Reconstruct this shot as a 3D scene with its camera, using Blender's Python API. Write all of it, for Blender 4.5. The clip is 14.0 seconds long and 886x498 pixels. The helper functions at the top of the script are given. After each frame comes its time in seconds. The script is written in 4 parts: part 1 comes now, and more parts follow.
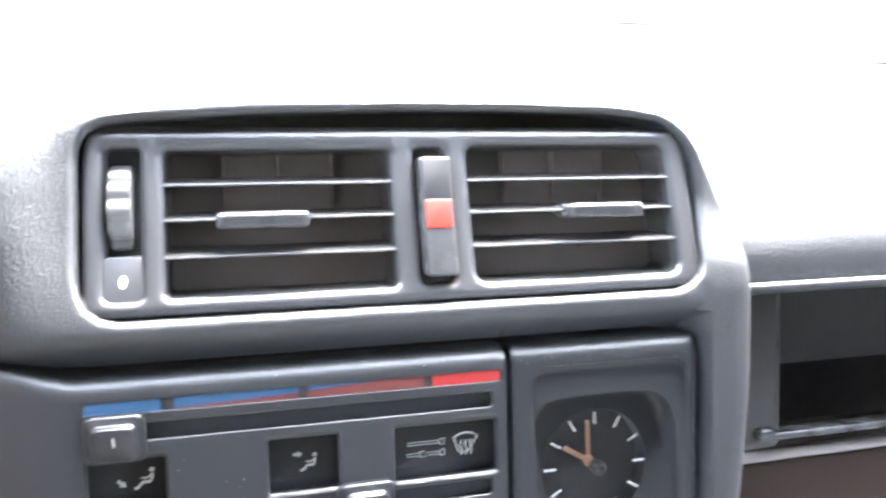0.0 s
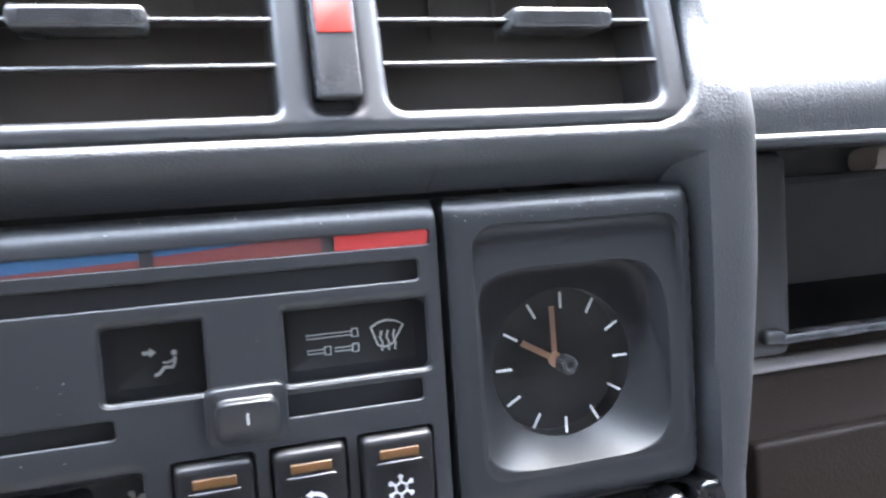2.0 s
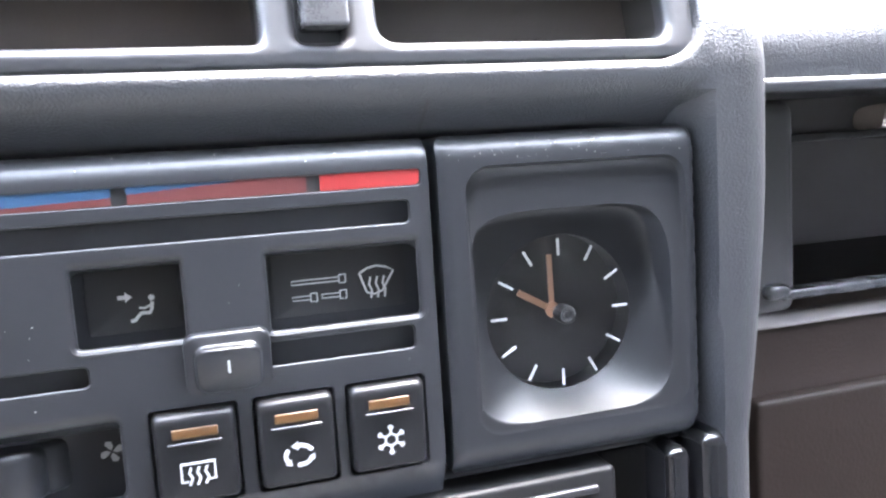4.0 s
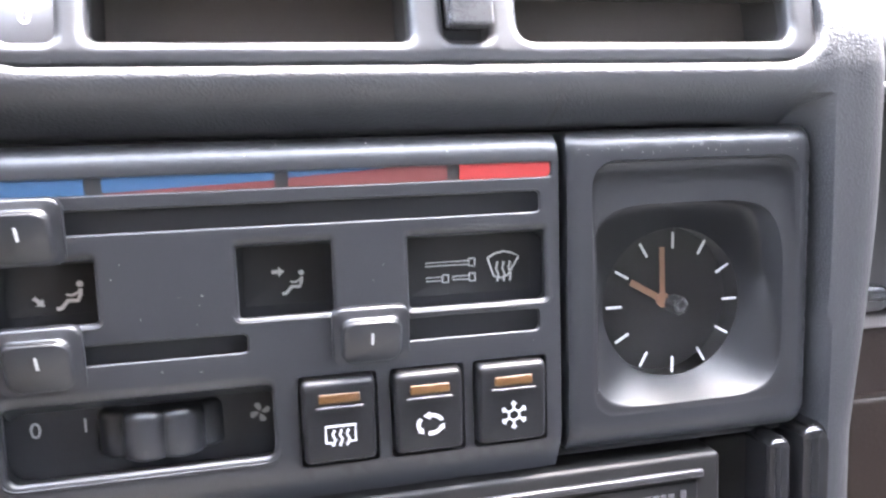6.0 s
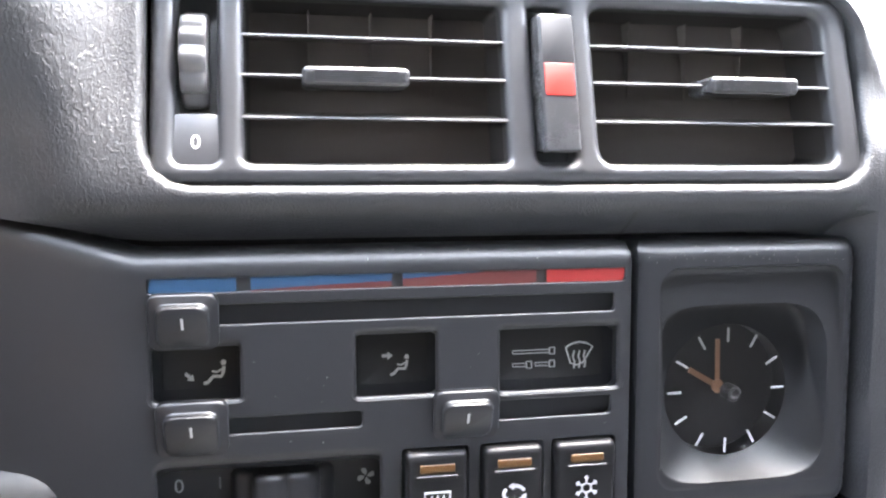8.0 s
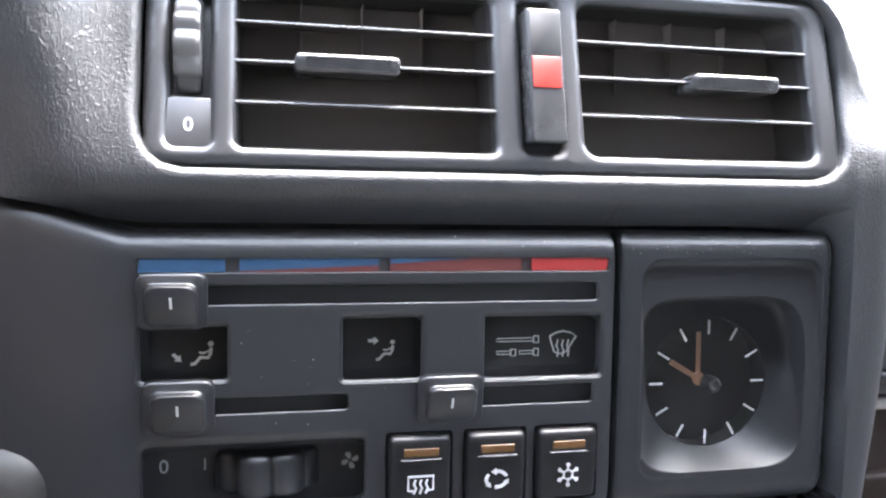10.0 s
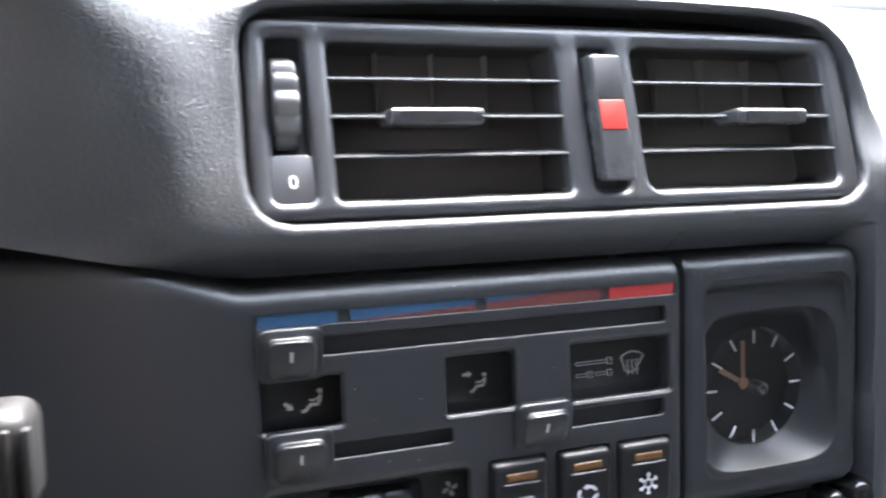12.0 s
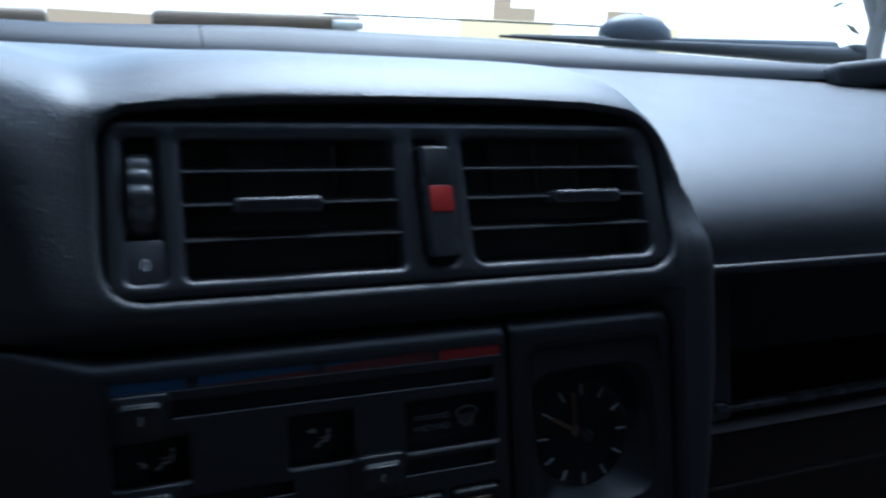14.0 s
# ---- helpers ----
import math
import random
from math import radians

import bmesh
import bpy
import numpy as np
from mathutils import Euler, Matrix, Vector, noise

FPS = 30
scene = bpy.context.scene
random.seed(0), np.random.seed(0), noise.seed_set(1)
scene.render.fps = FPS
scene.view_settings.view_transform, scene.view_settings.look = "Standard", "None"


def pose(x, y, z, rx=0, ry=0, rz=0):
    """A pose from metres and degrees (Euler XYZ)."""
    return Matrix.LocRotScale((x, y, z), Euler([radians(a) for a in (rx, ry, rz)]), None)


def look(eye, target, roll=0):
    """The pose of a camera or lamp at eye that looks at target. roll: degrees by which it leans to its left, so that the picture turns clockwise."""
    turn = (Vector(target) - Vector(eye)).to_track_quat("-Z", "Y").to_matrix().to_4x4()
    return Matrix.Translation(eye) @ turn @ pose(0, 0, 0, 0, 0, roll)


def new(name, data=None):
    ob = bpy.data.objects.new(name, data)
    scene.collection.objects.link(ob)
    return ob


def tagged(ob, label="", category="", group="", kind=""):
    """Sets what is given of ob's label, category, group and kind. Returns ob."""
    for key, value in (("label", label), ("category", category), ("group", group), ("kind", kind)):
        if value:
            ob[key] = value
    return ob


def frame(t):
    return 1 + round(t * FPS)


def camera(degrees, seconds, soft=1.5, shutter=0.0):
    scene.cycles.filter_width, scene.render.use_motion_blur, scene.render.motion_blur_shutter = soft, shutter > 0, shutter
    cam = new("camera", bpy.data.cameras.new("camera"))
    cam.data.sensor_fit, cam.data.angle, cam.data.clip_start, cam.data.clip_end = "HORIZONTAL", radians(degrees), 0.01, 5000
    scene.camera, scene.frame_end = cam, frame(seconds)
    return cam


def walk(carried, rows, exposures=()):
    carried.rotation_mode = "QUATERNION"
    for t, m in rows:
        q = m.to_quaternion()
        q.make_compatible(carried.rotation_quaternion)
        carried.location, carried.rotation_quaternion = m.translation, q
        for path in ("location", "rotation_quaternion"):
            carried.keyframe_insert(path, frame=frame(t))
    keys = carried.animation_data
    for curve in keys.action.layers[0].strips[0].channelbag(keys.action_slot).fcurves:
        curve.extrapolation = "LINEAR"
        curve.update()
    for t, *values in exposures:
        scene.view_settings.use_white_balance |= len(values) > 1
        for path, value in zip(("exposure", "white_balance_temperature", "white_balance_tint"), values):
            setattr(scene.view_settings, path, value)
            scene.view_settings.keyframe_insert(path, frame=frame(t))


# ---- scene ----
cam = camera(60.8, 14.0, soft=2.3, shutter=0.5)
# the centre stack leans back by this angle; ORIGIN is the clock's middle over the ground
LEAN_BACK = 14.0
ORIGIN = (0.0, 0.0, 0.88)
S = pose(*ORIGIN, -LEAN_BACK, 0, 0)
PATH = [
    (0, (-0.109, -0.309, 0.128), (0.399, 1.62, -0.01), -1.3),
    (0.5, (-0.088, -0.325, 0.132), (0.465, 1.593, 0.017), -1.9),
    (1, (-0.092, -0.301, 0.092), (0.483, 1.61, -0.034), -1.9),
    (1.5, (-0.087, -0.257, 0.072), (0.478, 1.656, -0.07), -2.5),
    (2, (-0.067, -0.234, 0.064), (0.495, 1.679, -0.091), -3.7),
    (2.5, (-0.06, -0.224, 0.055), (0.526, 1.683, -0.092), -4.0),
    (4.8, (-0.07, -0.223, 0.053), (0.452, 1.689, -0.212), -3.1),
    (5, (-0.074, -0.222, 0.053), (0.433, 1.694, -0.214), -2.9),
    (5.5, (-0.083, -0.225, 0.051), (0.379, 1.702, -0.22), -2.3),
    (6, (-0.092, -0.231, 0.056), (0.348, 1.703, -0.198), -1.9),
    (6.5, (-0.106, -0.238, 0.067), (0.306, 1.704, -0.183), -1.5),
    (7, (-0.118, -0.248, 0.082), (0.275, 1.7, -0.151), -0.9),
    (7.5, (-0.122, -0.257, 0.086), (0.257, 1.697, -0.117), -0.4),
    (10, (-0.123, -0.266, 0.075), (0.287, 1.686, -0.07), 0.9),
    (10.5, (-0.133, -0.276, 0.088), (0.274, 1.677, -0.057), 0.5),
    (11, (-0.14, -0.278, 0.099), (0.297, 1.666, -0.067), 0.3),
    (11.5, (-0.146, -0.276, 0.088), (0.411, 1.637, -0.084), -0.9),
    (12, (-0.189, -0.264, 0.095), (0.43, 1.63, -0.075), -1.8),
    (12.5, (-0.213, -0.3, 0.095), (0.402, 1.594, -0.089), -1.9),
    (12.8, (-0.224, -0.323, 0.111), (0.372, 1.577, -0.072), -1.0),
    (13, (-0.223, -0.33, 0.115), (0.396, 1.569, 0.007), -1.5),
    (13.3, (-0.209, -0.334, 0.115), (0.405, 1.568, 0.058), -1.3),
    (13.5, (-0.203, -0.331, 0.117), (0.43, 1.565, 0.058), -1.4),
    (14, (-0.155, -0.318, 0.111), (0.577, 1.541, 0.034), -2.2),
]
EXPOSURES = [(0.0, 7.15, 6800, 14), (0.5, 5.35, 6600, 12), (0.9, 3.5, 5500, 8), (1.2, 4.4, 6000, 10), (1.5, 5.55, 6300, 12), (2.5, 6.75, 6500, 14), (5.0, 7.22, 6700, 18), (7.0, 7.12, 7000, 20), (7.5, 6.85, 7000, 16), (10.0, 6.25, 6800, 16), (10.5, 6.55, 6800, 16), (11.0, 5.95, 6700, 14), (11.5, 5.6, 6700, 14), (12.0, 5.85, 6700, 14), (12.5, 5.9, 6600, 14), (13.0, 4.6, 6500, 12), (13.5, 3.0, 6100, 10), (14.0, 1.75, 5000, 6)]
walk(cam, [(t, S @ look(eye, target, roll)) for t, eye, target, roll in PATH], EXPOSURES)

# ---- light ----
world = bpy.data.worlds.new("sky")
scene.world = world
world.use_nodes = True
wn, wl = world.node_tree.nodes, world.node_tree.links
sky = wn.new("ShaderNodeTexSky")
sky.sky_type, sky.sun_disc = "NISHITA", False
sky.sun_elevation, sky.sun_rotation = radians(58), radians(32)
sky.dust_density, sky.air_density = 2.0, 1.0
wn["Background"].inputs["Strength"].default_value = 0.15
pale = wn.new("ShaderNodeHueSaturation")
pale.inputs["Saturation"].default_value = 0.55
wl.new(sky.outputs[0], pale.inputs["Color"])
wl.new(pale.outputs[0], wn["Background"].inputs["Color"])
sun = new("sun", bpy.data.lights.new("sun", "SUN"))
sun.data.energy, sun.data.angle, sun.data.color = 1.5, radians(40), (1.0, 0.985, 0.965)
sun.matrix_world = look((2.81, 4.49, 8.48), (0, 0, 0))


# ---- materials ----
def material(name, color, rough=0.5, metal=0.0, grain=0.0, scale=300.0, spread=0.09, blotch=30.0, kind="noise", spec=0.5, coat=0.0, vary=0.03, wrinkle=0.0, pebble=1.0, shoulder=None):
    """A node material with colour and gloss varied at two scales and a fine relief of that depth."""
    m = bpy.data.materials.new(name)
    m.use_nodes = True
    n, l = m.node_tree.nodes, m.node_tree.links
    b = n["Principled BSDF"]
    b.inputs["Metallic"].default_value = metal
    b.inputs["Specular IOR Level"].default_value = spec
    b.inputs["Coat Weight"].default_value = coat
    co = n.new("ShaderNodeTexCoord")
    big, fine = n.new("ShaderNodeTexNoise"), n.new("ShaderNodeTexNoise")
    big.inputs["Scale"].default_value, fine.inputs["Scale"].default_value = blotch, scale * 2.5
    big.inputs["Detail"].default_value, fine.inputs["Detail"].default_value = 5, 3
    for t in (big, fine):
        l.new(co.outputs["Object"], t.inputs["Vector"])
    mix = n.new("ShaderNodeMath")
    mix.operation = "MULTIPLY_ADD"
    l.new(big.outputs[0], mix.inputs[0])
    mix.inputs[1].default_value = 0.65
    fm = n.new("ShaderNodeMath")
    fm.operation = "MULTIPLY"
    fm.inputs[1].default_value = 0.35
    l.new(fine.outputs[0], fm.inputs[0])
    l.new(fm.outputs[0], mix.inputs[2])
    ramp = n.new("ShaderNodeValToRGB")
    lo, hi = [max(0.0, c * (1 - spread)) for c in color], [min(1.0, c * (1 + spread)) for c in color]
    ramp.color_ramp.elements[0].position, ramp.color_ramp.elements[1].position = 0.3, 0.7
    ramp.color_ramp.elements[0].color, ramp.color_ramp.elements[1].color = (*lo, 1), (*hi, 1)
    l.new(mix.outputs[0], ramp.inputs[0])
    l.new(ramp.outputs[0], b.inputs["Base Color"])
    rr_ = n.new("ShaderNodeMapRange")
    rr_.inputs["From Min"].default_value, rr_.inputs["From Max"].default_value = 0.3, 0.7
    rr_.inputs["To Min"].default_value, rr_.inputs["To Max"].default_value = max(0.03, rough - vary), min(1.0, rough + vary)
    l.new(mix.outputs[0], rr_.inputs["Value"])
    l.new(rr_.outputs[0], b.inputs["Roughness"])
    if grain:
        bump = n.new("ShaderNodeBump")
        bump.inputs["Distance"].default_value = grain
        bump.inputs["Strength"].default_value = 1.0
        if kind == "leather":
            v = n.new("ShaderNodeTexVoronoi")
            v.feature = "SMOOTH_F1"
            v.inputs["Scale"].default_value = scale
            v.inputs["Smoothness"].default_value = 0.35
            wob = n.new("ShaderNodeTexNoise")
            wob.inputs["Scale"].default_value, wob.inputs["Detail"].default_value = scale * 0.6, 4
            l.new(co.outputs["Object"], wob.inputs["Vector"])
            add = n.new("ShaderNodeMix")
            add.data_type = "VECTOR"
            add.inputs["Factor"].default_value = 0.0016
            l.new(co.outputs["Object"], add.inputs["A"])
            l.new(wob.outputs["Color"], add.inputs["B"])
            l.new(add.outputs["Result"], v.inputs["Vector"])
            patch, worn = n.new("ShaderNodeMapRange"), n.new("ShaderNodeMath")
            patch.inputs["From Min"].default_value, patch.inputs["From Max"].default_value = 0.38, 0.62
            patch.inputs["To Min"].default_value, patch.inputs["To Max"].default_value = 0.6 * pebble, 1.3 * pebble
            worn.operation = "MULTIPLY"
            l.new(big.outputs[0], patch.inputs["Value"])
            l.new(v.outputs["Distance"], worn.inputs[0])
            l.new(patch.outputs[0], worn.inputs[1])
            # flowing creases: where a stretched noise crosses its middle value
            stretch, crease = n.new("ShaderNodeMapping"), n.new("ShaderNodeTexNoise")
            stretch.inputs["Scale"].default_value = (1.0, 0.8, 0.5)
            stretch.inputs["Rotation"].default_value = (0.0, 0.5, 0.0)
            crease.inputs["Scale"].default_value, crease.inputs["Detail"].default_value, crease.inputs["Distortion"].default_value = scale * 0.6, 3.0, 0.9
            l.new(co.outputs["Object"], stretch.inputs["Vector"])
            l.new(stretch.outputs[0], crease.inputs["Vector"])
            off, mag, groove, total = n.new("ShaderNodeMath"), n.new("ShaderNodeMath"), n.new("ShaderNodeMapRange"), n.new("ShaderNodeMath")
            off.operation, mag.operation, total.operation = "SUBTRACT", "ABSOLUTE", "MULTIPLY_ADD"
            off.inputs[1].default_value, total.inputs[1].default_value = 0.5, 0.35 * wrinkle
            groove.inputs["From Min"].default_value, groove.inputs["From Max"].default_value = 0.0, 0.10
            groove.interpolation_type = "SMOOTHSTEP"
            l.new(crease.outputs[0], off.inputs[0])
            l.new(off.outputs[0], mag.inputs[0])
            l.new(mag.outputs[0], groove.inputs["Value"])
            l.new(groove.outputs[0], total.inputs[0])
            soft_, base_ = n.new("ShaderNodeMath"), n.new("ShaderNodeMath")
            soft_.operation, base_.operation = "MULTIPLY", "ADD"
            soft_.inputs[1].default_value = 3.4 * wrinkle
            l.new(crease.outputs[0], soft_.inputs[0])
            l.new(soft_.outputs[0], base_.inputs[0])
            l.new(worn.outputs[0], base_.inputs[1])
            l.new(base_.outputs[0], total.inputs[2])
            l.new(total.outputs[0], bump.inputs["Height"])
            if shoulder is not None:
                axis, where, mixed = n.new("ShaderNodeSeparateXYZ"), n.new("ShaderNodeMapRange"), n.new("ShaderNodeMix")
                where.inputs["From Min"].default_value, where.inputs["From Max"].default_value = shoulder - 0.03, shoulder + 0.02
                l.new(co.outputs["Object"], axis.inputs[0])
                l.new(axis.outputs["X"], where.inputs["Value"])
                l.new(where.outputs[0], mixed.inputs["Factor"])
                l.new(total.outputs[0], mixed.inputs["A"])
                l.new(v.outputs["Distance"], mixed.inputs["B"])
                l.new(mixed.outputs["Result"], bump.inputs["Height"])
        else:
            l.new(fine.outputs[0], bump.inputs["Height"])
        l.new(bump.outputs[0], b.inputs["Normal"])
    return m


def glass_material(name, tint=(1, 1, 1)):
    m = bpy.data.materials.new(name)
    m.use_nodes = True
    n, l = m.node_tree.nodes, m.node_tree.links
    n.remove(n["Principled BSDF"])
    clear, gloss, mix, fr = n.new("ShaderNodeBsdfTransparent"), n.new("ShaderNodeBsdfGlossy"), n.new("ShaderNodeMixShader"), n.new("ShaderNodeLayerWeight")
    clear.inputs[0].default_value = (*tint, 1)
    gloss.inputs["Roughness"].default_value = 0.02
    fr.inputs[0].default_value = 0.5
    steep, low = n.new("ShaderNodeMath"), n.new("ShaderNodeMath")
    steep.operation, low.operation = "POWER", "MULTIPLY_ADD"
    steep.inputs[1].default_value = 5.0
    low.inputs[1].default_value, low.inputs[2].default_value = 0.9, 0.03
    l.new(fr.outputs["Facing"], steep.inputs[0])
    l.new(steep.outputs[0], low.inputs[0])
    l.new(low.outputs[0], mix.inputs[0])
    l.new(clear.outputs[0], mix.inputs[1])
    l.new(gloss.outputs[0], mix.inputs[2])
    l.new(mix.outputs[0], n["Material Output"].inputs[0])
    return m


PAD = material("grained_pad", (0.012, 0.0128, 0.014), 0.42, grain=0.00017, scale=1150, kind="leather", blotch=25, wrinkle=0.6, pebble=0.4, shoulder=-0.135)
PLASTIC = material("satin_plastic", (0.0085, 0.009, 0.0101), 0.39, grain=0.000015, scale=900, blotch=40, spec=0.44)
BOWL = material("bowl_plastic", (0.0065, 0.0069, 0.0078), 0.5, grain=0.00001, scale=900, blotch=40, spec=0.36)
TRIM = material("vent_plastic", (0.0150, 0.0155, 0.0168), 0.35, grain=0.00001, scale=900, blotch=40, spec=0.7)
DULL = material("dull_black_plastic", (0.01, 0.01, 0.01), 0.45, grain=0.00002, scale=900)
MATTBLACK = material("matt_black_plastic", (0.012, 0.012, 0.012), 0.5, grain=0.00001, scale=900, spec=0.4)
GLOSSBLACK = material("gloss_black_plastic", (0.004, 0.004, 0.0042), 0.16, grain=0.000008, scale=900)
# black duct plastic made paler, imitating haze over the vent openings
DUCT = material("hazed_duct_grey", (0.13, 0.115, 0.108), 0.7, grain=0.00005, scale=600)
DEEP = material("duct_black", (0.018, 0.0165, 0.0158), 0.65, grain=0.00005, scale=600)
CAP = material("button_plastic", (0.0055, 0.0056, 0.006), 0.36, grain=0.00001, scale=900, spec=0.25)
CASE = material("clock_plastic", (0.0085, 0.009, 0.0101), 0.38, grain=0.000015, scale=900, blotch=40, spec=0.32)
RADIO = material("radio_plastic", (0.004, 0.004, 0.0041), 0.5, grain=0.00001, scale=900, spec=0.25)
SLAT = material("slat_plastic", (0.022, 0.0215, 0.0215), 0.36, grain=0.00001, scale=900)
KNOB = material("knob_plastic", (0.026, 0.0265, 0.0275), 0.27, grain=0.00001, scale=800)
SLIDER = material("slider_plastic", (0.0082, 0.0087, 0.0098), 0.32, scale=800, spec=0.36)
WHEELGREY = material("thumbwheel_plastic", (0.06, 0.06, 0.061), 0.3, grain=0.00001, scale=800)
WHITE = material("printed_white", (0.42, 0.425, 0.43), 0.5, spread=0.05)
RED = material("red_lens", (0.31, 0.018, 0.012), 0.35, spread=0.06)
SCALE_RED = material("scale_red", (0.17, 0.010, 0.009), 0.45, spread=0.08)
SCALE_DARK = material("scale_dark_red", (0.055, 0.0105, 0.009), 0.45, spread=0.1)
SCALE_BLUE = material("scale_blue", (0.007, 0.031, 0.066), 0.45, spread=0.08)
# the printed white again, brightened to offset the shade in the recesses
PRINT = material("shade_lifted_print", (0.7, 0.71, 0.72), 0.5, spread=0.04)
AMBER = material("amber_lens", (0.058, 0.028, 0.009), 0.35, spread=0.08)
# blue reflection on the leather, put into its base colour and faded at the edges
SHEEN = material("blue_sheen", (0.004, 0.034, 0.08), 0.33, grain=0.00007, scale=420, kind="leather", blotch=40, wrinkle=0.35, spec=0.62)
sn, sl = SHEEN.node_tree.nodes, SHEEN.node_tree.links
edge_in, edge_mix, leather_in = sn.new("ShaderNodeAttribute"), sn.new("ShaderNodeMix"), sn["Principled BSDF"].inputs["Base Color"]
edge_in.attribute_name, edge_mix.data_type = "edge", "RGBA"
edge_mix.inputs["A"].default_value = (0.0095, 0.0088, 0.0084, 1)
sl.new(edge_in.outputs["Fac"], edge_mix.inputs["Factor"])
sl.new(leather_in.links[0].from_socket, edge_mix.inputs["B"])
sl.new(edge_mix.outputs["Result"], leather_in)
TAN = material("clock_hand_orange", (0.24, 0.13, 0.08), 0.45, spread=0.05)
DIAL = material("dial_black", (0.0075, 0.0072, 0.007), 0.45, grain=0.00001, scale=900)
METALTRIM = material("brushed_silver", (0.06, 0.06, 0.063), 0.38, metal=0.8, grain=0.00002, scale=900)
LEATHER = material("wheel_leather", (0.0095, 0.0088, 0.0084), 0.33, grain=0.00007, scale=420, kind="leather", blotch=40, wrinkle=0.35, spec=0.62)
BROWN = material("hub_vinyl", (0.078, 0.058, 0.046), 0.55, grain=0.0007, scale=200, kind="leather", wrinkle=0.6)
SHELFGREY = material("shelf_plastic", (0.028, 0.027, 0.0265), 0.45, grain=0.0001, scale=500)
# shelf plastic again, paler for back and floor to imitate glare over them
SHELFBACK = material("hazed_shelf_plastic", (0.13, 0.12, 0.115), 0.7, grain=0.0001, scale=500)
STALK = material("stalk_plastic", (0.006, 0.006, 0.0063), 0.5, grain=0.00002, scale=900, spec=0.2)
LOWER = material("lower_trim", (0.016, 0.0105, 0.008), 0.55, grain=0.00012, scale=500, kind="leather", spec=0.2)
BEIGE = material("beige_paper", (0.5, 0.4, 0.34), 0.8, grain=0.0002, scale=200)
RUBBER = material("rubber", (0.018, 0.018, 0.019), 0.55, grain=0.0002, scale=300)
COWL = material("grey_cowl", (0.045, 0.05, 0.058), 0.45, grain=0.0002, scale=300)
LINING = material("roof_lining", (0.075, 0.073, 0.071), 0.9, grain=0.0006, scale=400)
CABIN = material("cabin_trim", (0.035, 0.034, 0.033), 0.8, grain=0.0006, scale=300)
PAINT = material("car_paint", (0.62, 0.6, 0.5), 0.3, spread=0.04, blotch=3, coat=0.5)
ASPHALT = material("asphalt", (0.12, 0.115, 0.105), 0.9, grain=0.004, scale=60, blotch=0.7, spread=0.3)
LEAF = material("leaf_green", (0.11, 0.11, 0.06), 0.7, grain=0.002, scale=30, blotch=2, spread=0.4)
BARK = material("bark", (0.26, 0.24, 0.22), 0.9, grain=0.004, scale=40, blotch=4)
DUST = material("dust", (0.30, 0.29, 0.27), 0.9)
STRIP = material("strip_plastic", (0.02, 0.022, 0.026), 0.46, grain=0.0001, scale=500, spec=0.22)
WORN = material("worn_blade", (0.20, 0.14, 0.085), 0.6, grain=0.0003, scale=200, spread=0.3)
PALE = material("pale_clip", (0.82, 0.78, 0.68), 0.5)
GLASS = glass_material("windscreen_glass", (0.95, 0.98, 0.97))
LENS = glass_material("clear_lens")
# tint added to cut the light that falls on the control panel
TINTED = glass_material("tinted_glass", (0.07, 0.073, 0.07))


# ---- building helpers ----
PLACES = {}


def thing(name, origin, label, category, group="", kind="", m=None):
    """An empty at a place of the leaning frame (or of the world, with m), that parents the parts of a thing."""
    ob = new(name)
    base = S if m is None else m
    ob.matrix_world = base @ Matrix.Translation(origin)
    ob.empty_display_size = 0.01
    PLACES[ob.name] = Vector(origin)
    return tagged(ob, label, category, group, kind)


def part(name, bm, mat, parent, label="", smooth=True):
    """Links a bmesh, given in the leaning frame, as one mesh object under a thing or a part."""
    top = parent
    while top.parent:
        top = top.parent
    bm.transform(Matrix.Translation(-PLACES[top.name]))
    me = bpy.data.meshes.new(name)
    bmesh.ops.recalc_face_normals(bm, faces=bm.faces)
    bm.to_mesh(me)
    bm.free()
    for p in me.polygons:
        p.use_smooth = smooth
    if smooth:
        me.set_sharp_from_angle(angle=radians(38))
    me.materials.append(mat)
    ob = new(name, me)
    ob.parent = parent
    if label:
        ob["label"] = label
    return ob


def rr(x0, x1, z0, z1, r, n=6, inset=0.0):
    """A rounded rectangle as a loop of (x, z), anticlockwise, shrunk by inset."""
    x0, x1, z0, z1 = x0 + inset, x1 - inset, z0 + inset, z1 - inset
    r = max(0.0002, min(r - inset if r > inset else 0.0002, (x1 - x0) / 2 - 1e-5, (z1 - z0) / 2 - 1e-5))
    out = []
    for cx, cz, a0 in ((x1 - r, z0 + r, -90), (x1 - r, z1 - r, 0), (x0 + r, z1 - r, 90), (x0 + r, z0 + r, 180)):
        for k in range(n + 1):
            a = radians(a0 + 90 * k / n)
            out.append((cx + r * math.cos(a), cz + r * math.sin(a)))
    return out


def dense(loop, step):
    """The loop with its long sides divided."""
    out = []
    for (ax, az), (bx, bz) in zip(loop, loop[1:] + loop[:1]):
        k = max(1, int(math.hypot(bx - ax, bz - az) / step))
        out += [(ax + (bx - ax) * i / k, az + (bz - az) * i / k) for i in range(k)]
    return out


def shrink(loop, d):
    """The loop moved inwards by d (outwards: minus), along its corner normals."""
    n, out = len(loop), []
    for i in range(n):
        ax, az = loop[i - 1]
        bx, bz = loop[(i + 1) % n]
        tx, tz = bx - ax, bz - az
        ln = math.hypot(tx, tz) or 1.0
        out.append((loop[i][0] - tz / ln * d, loop[i][1] + tx / ln * d))
    return out


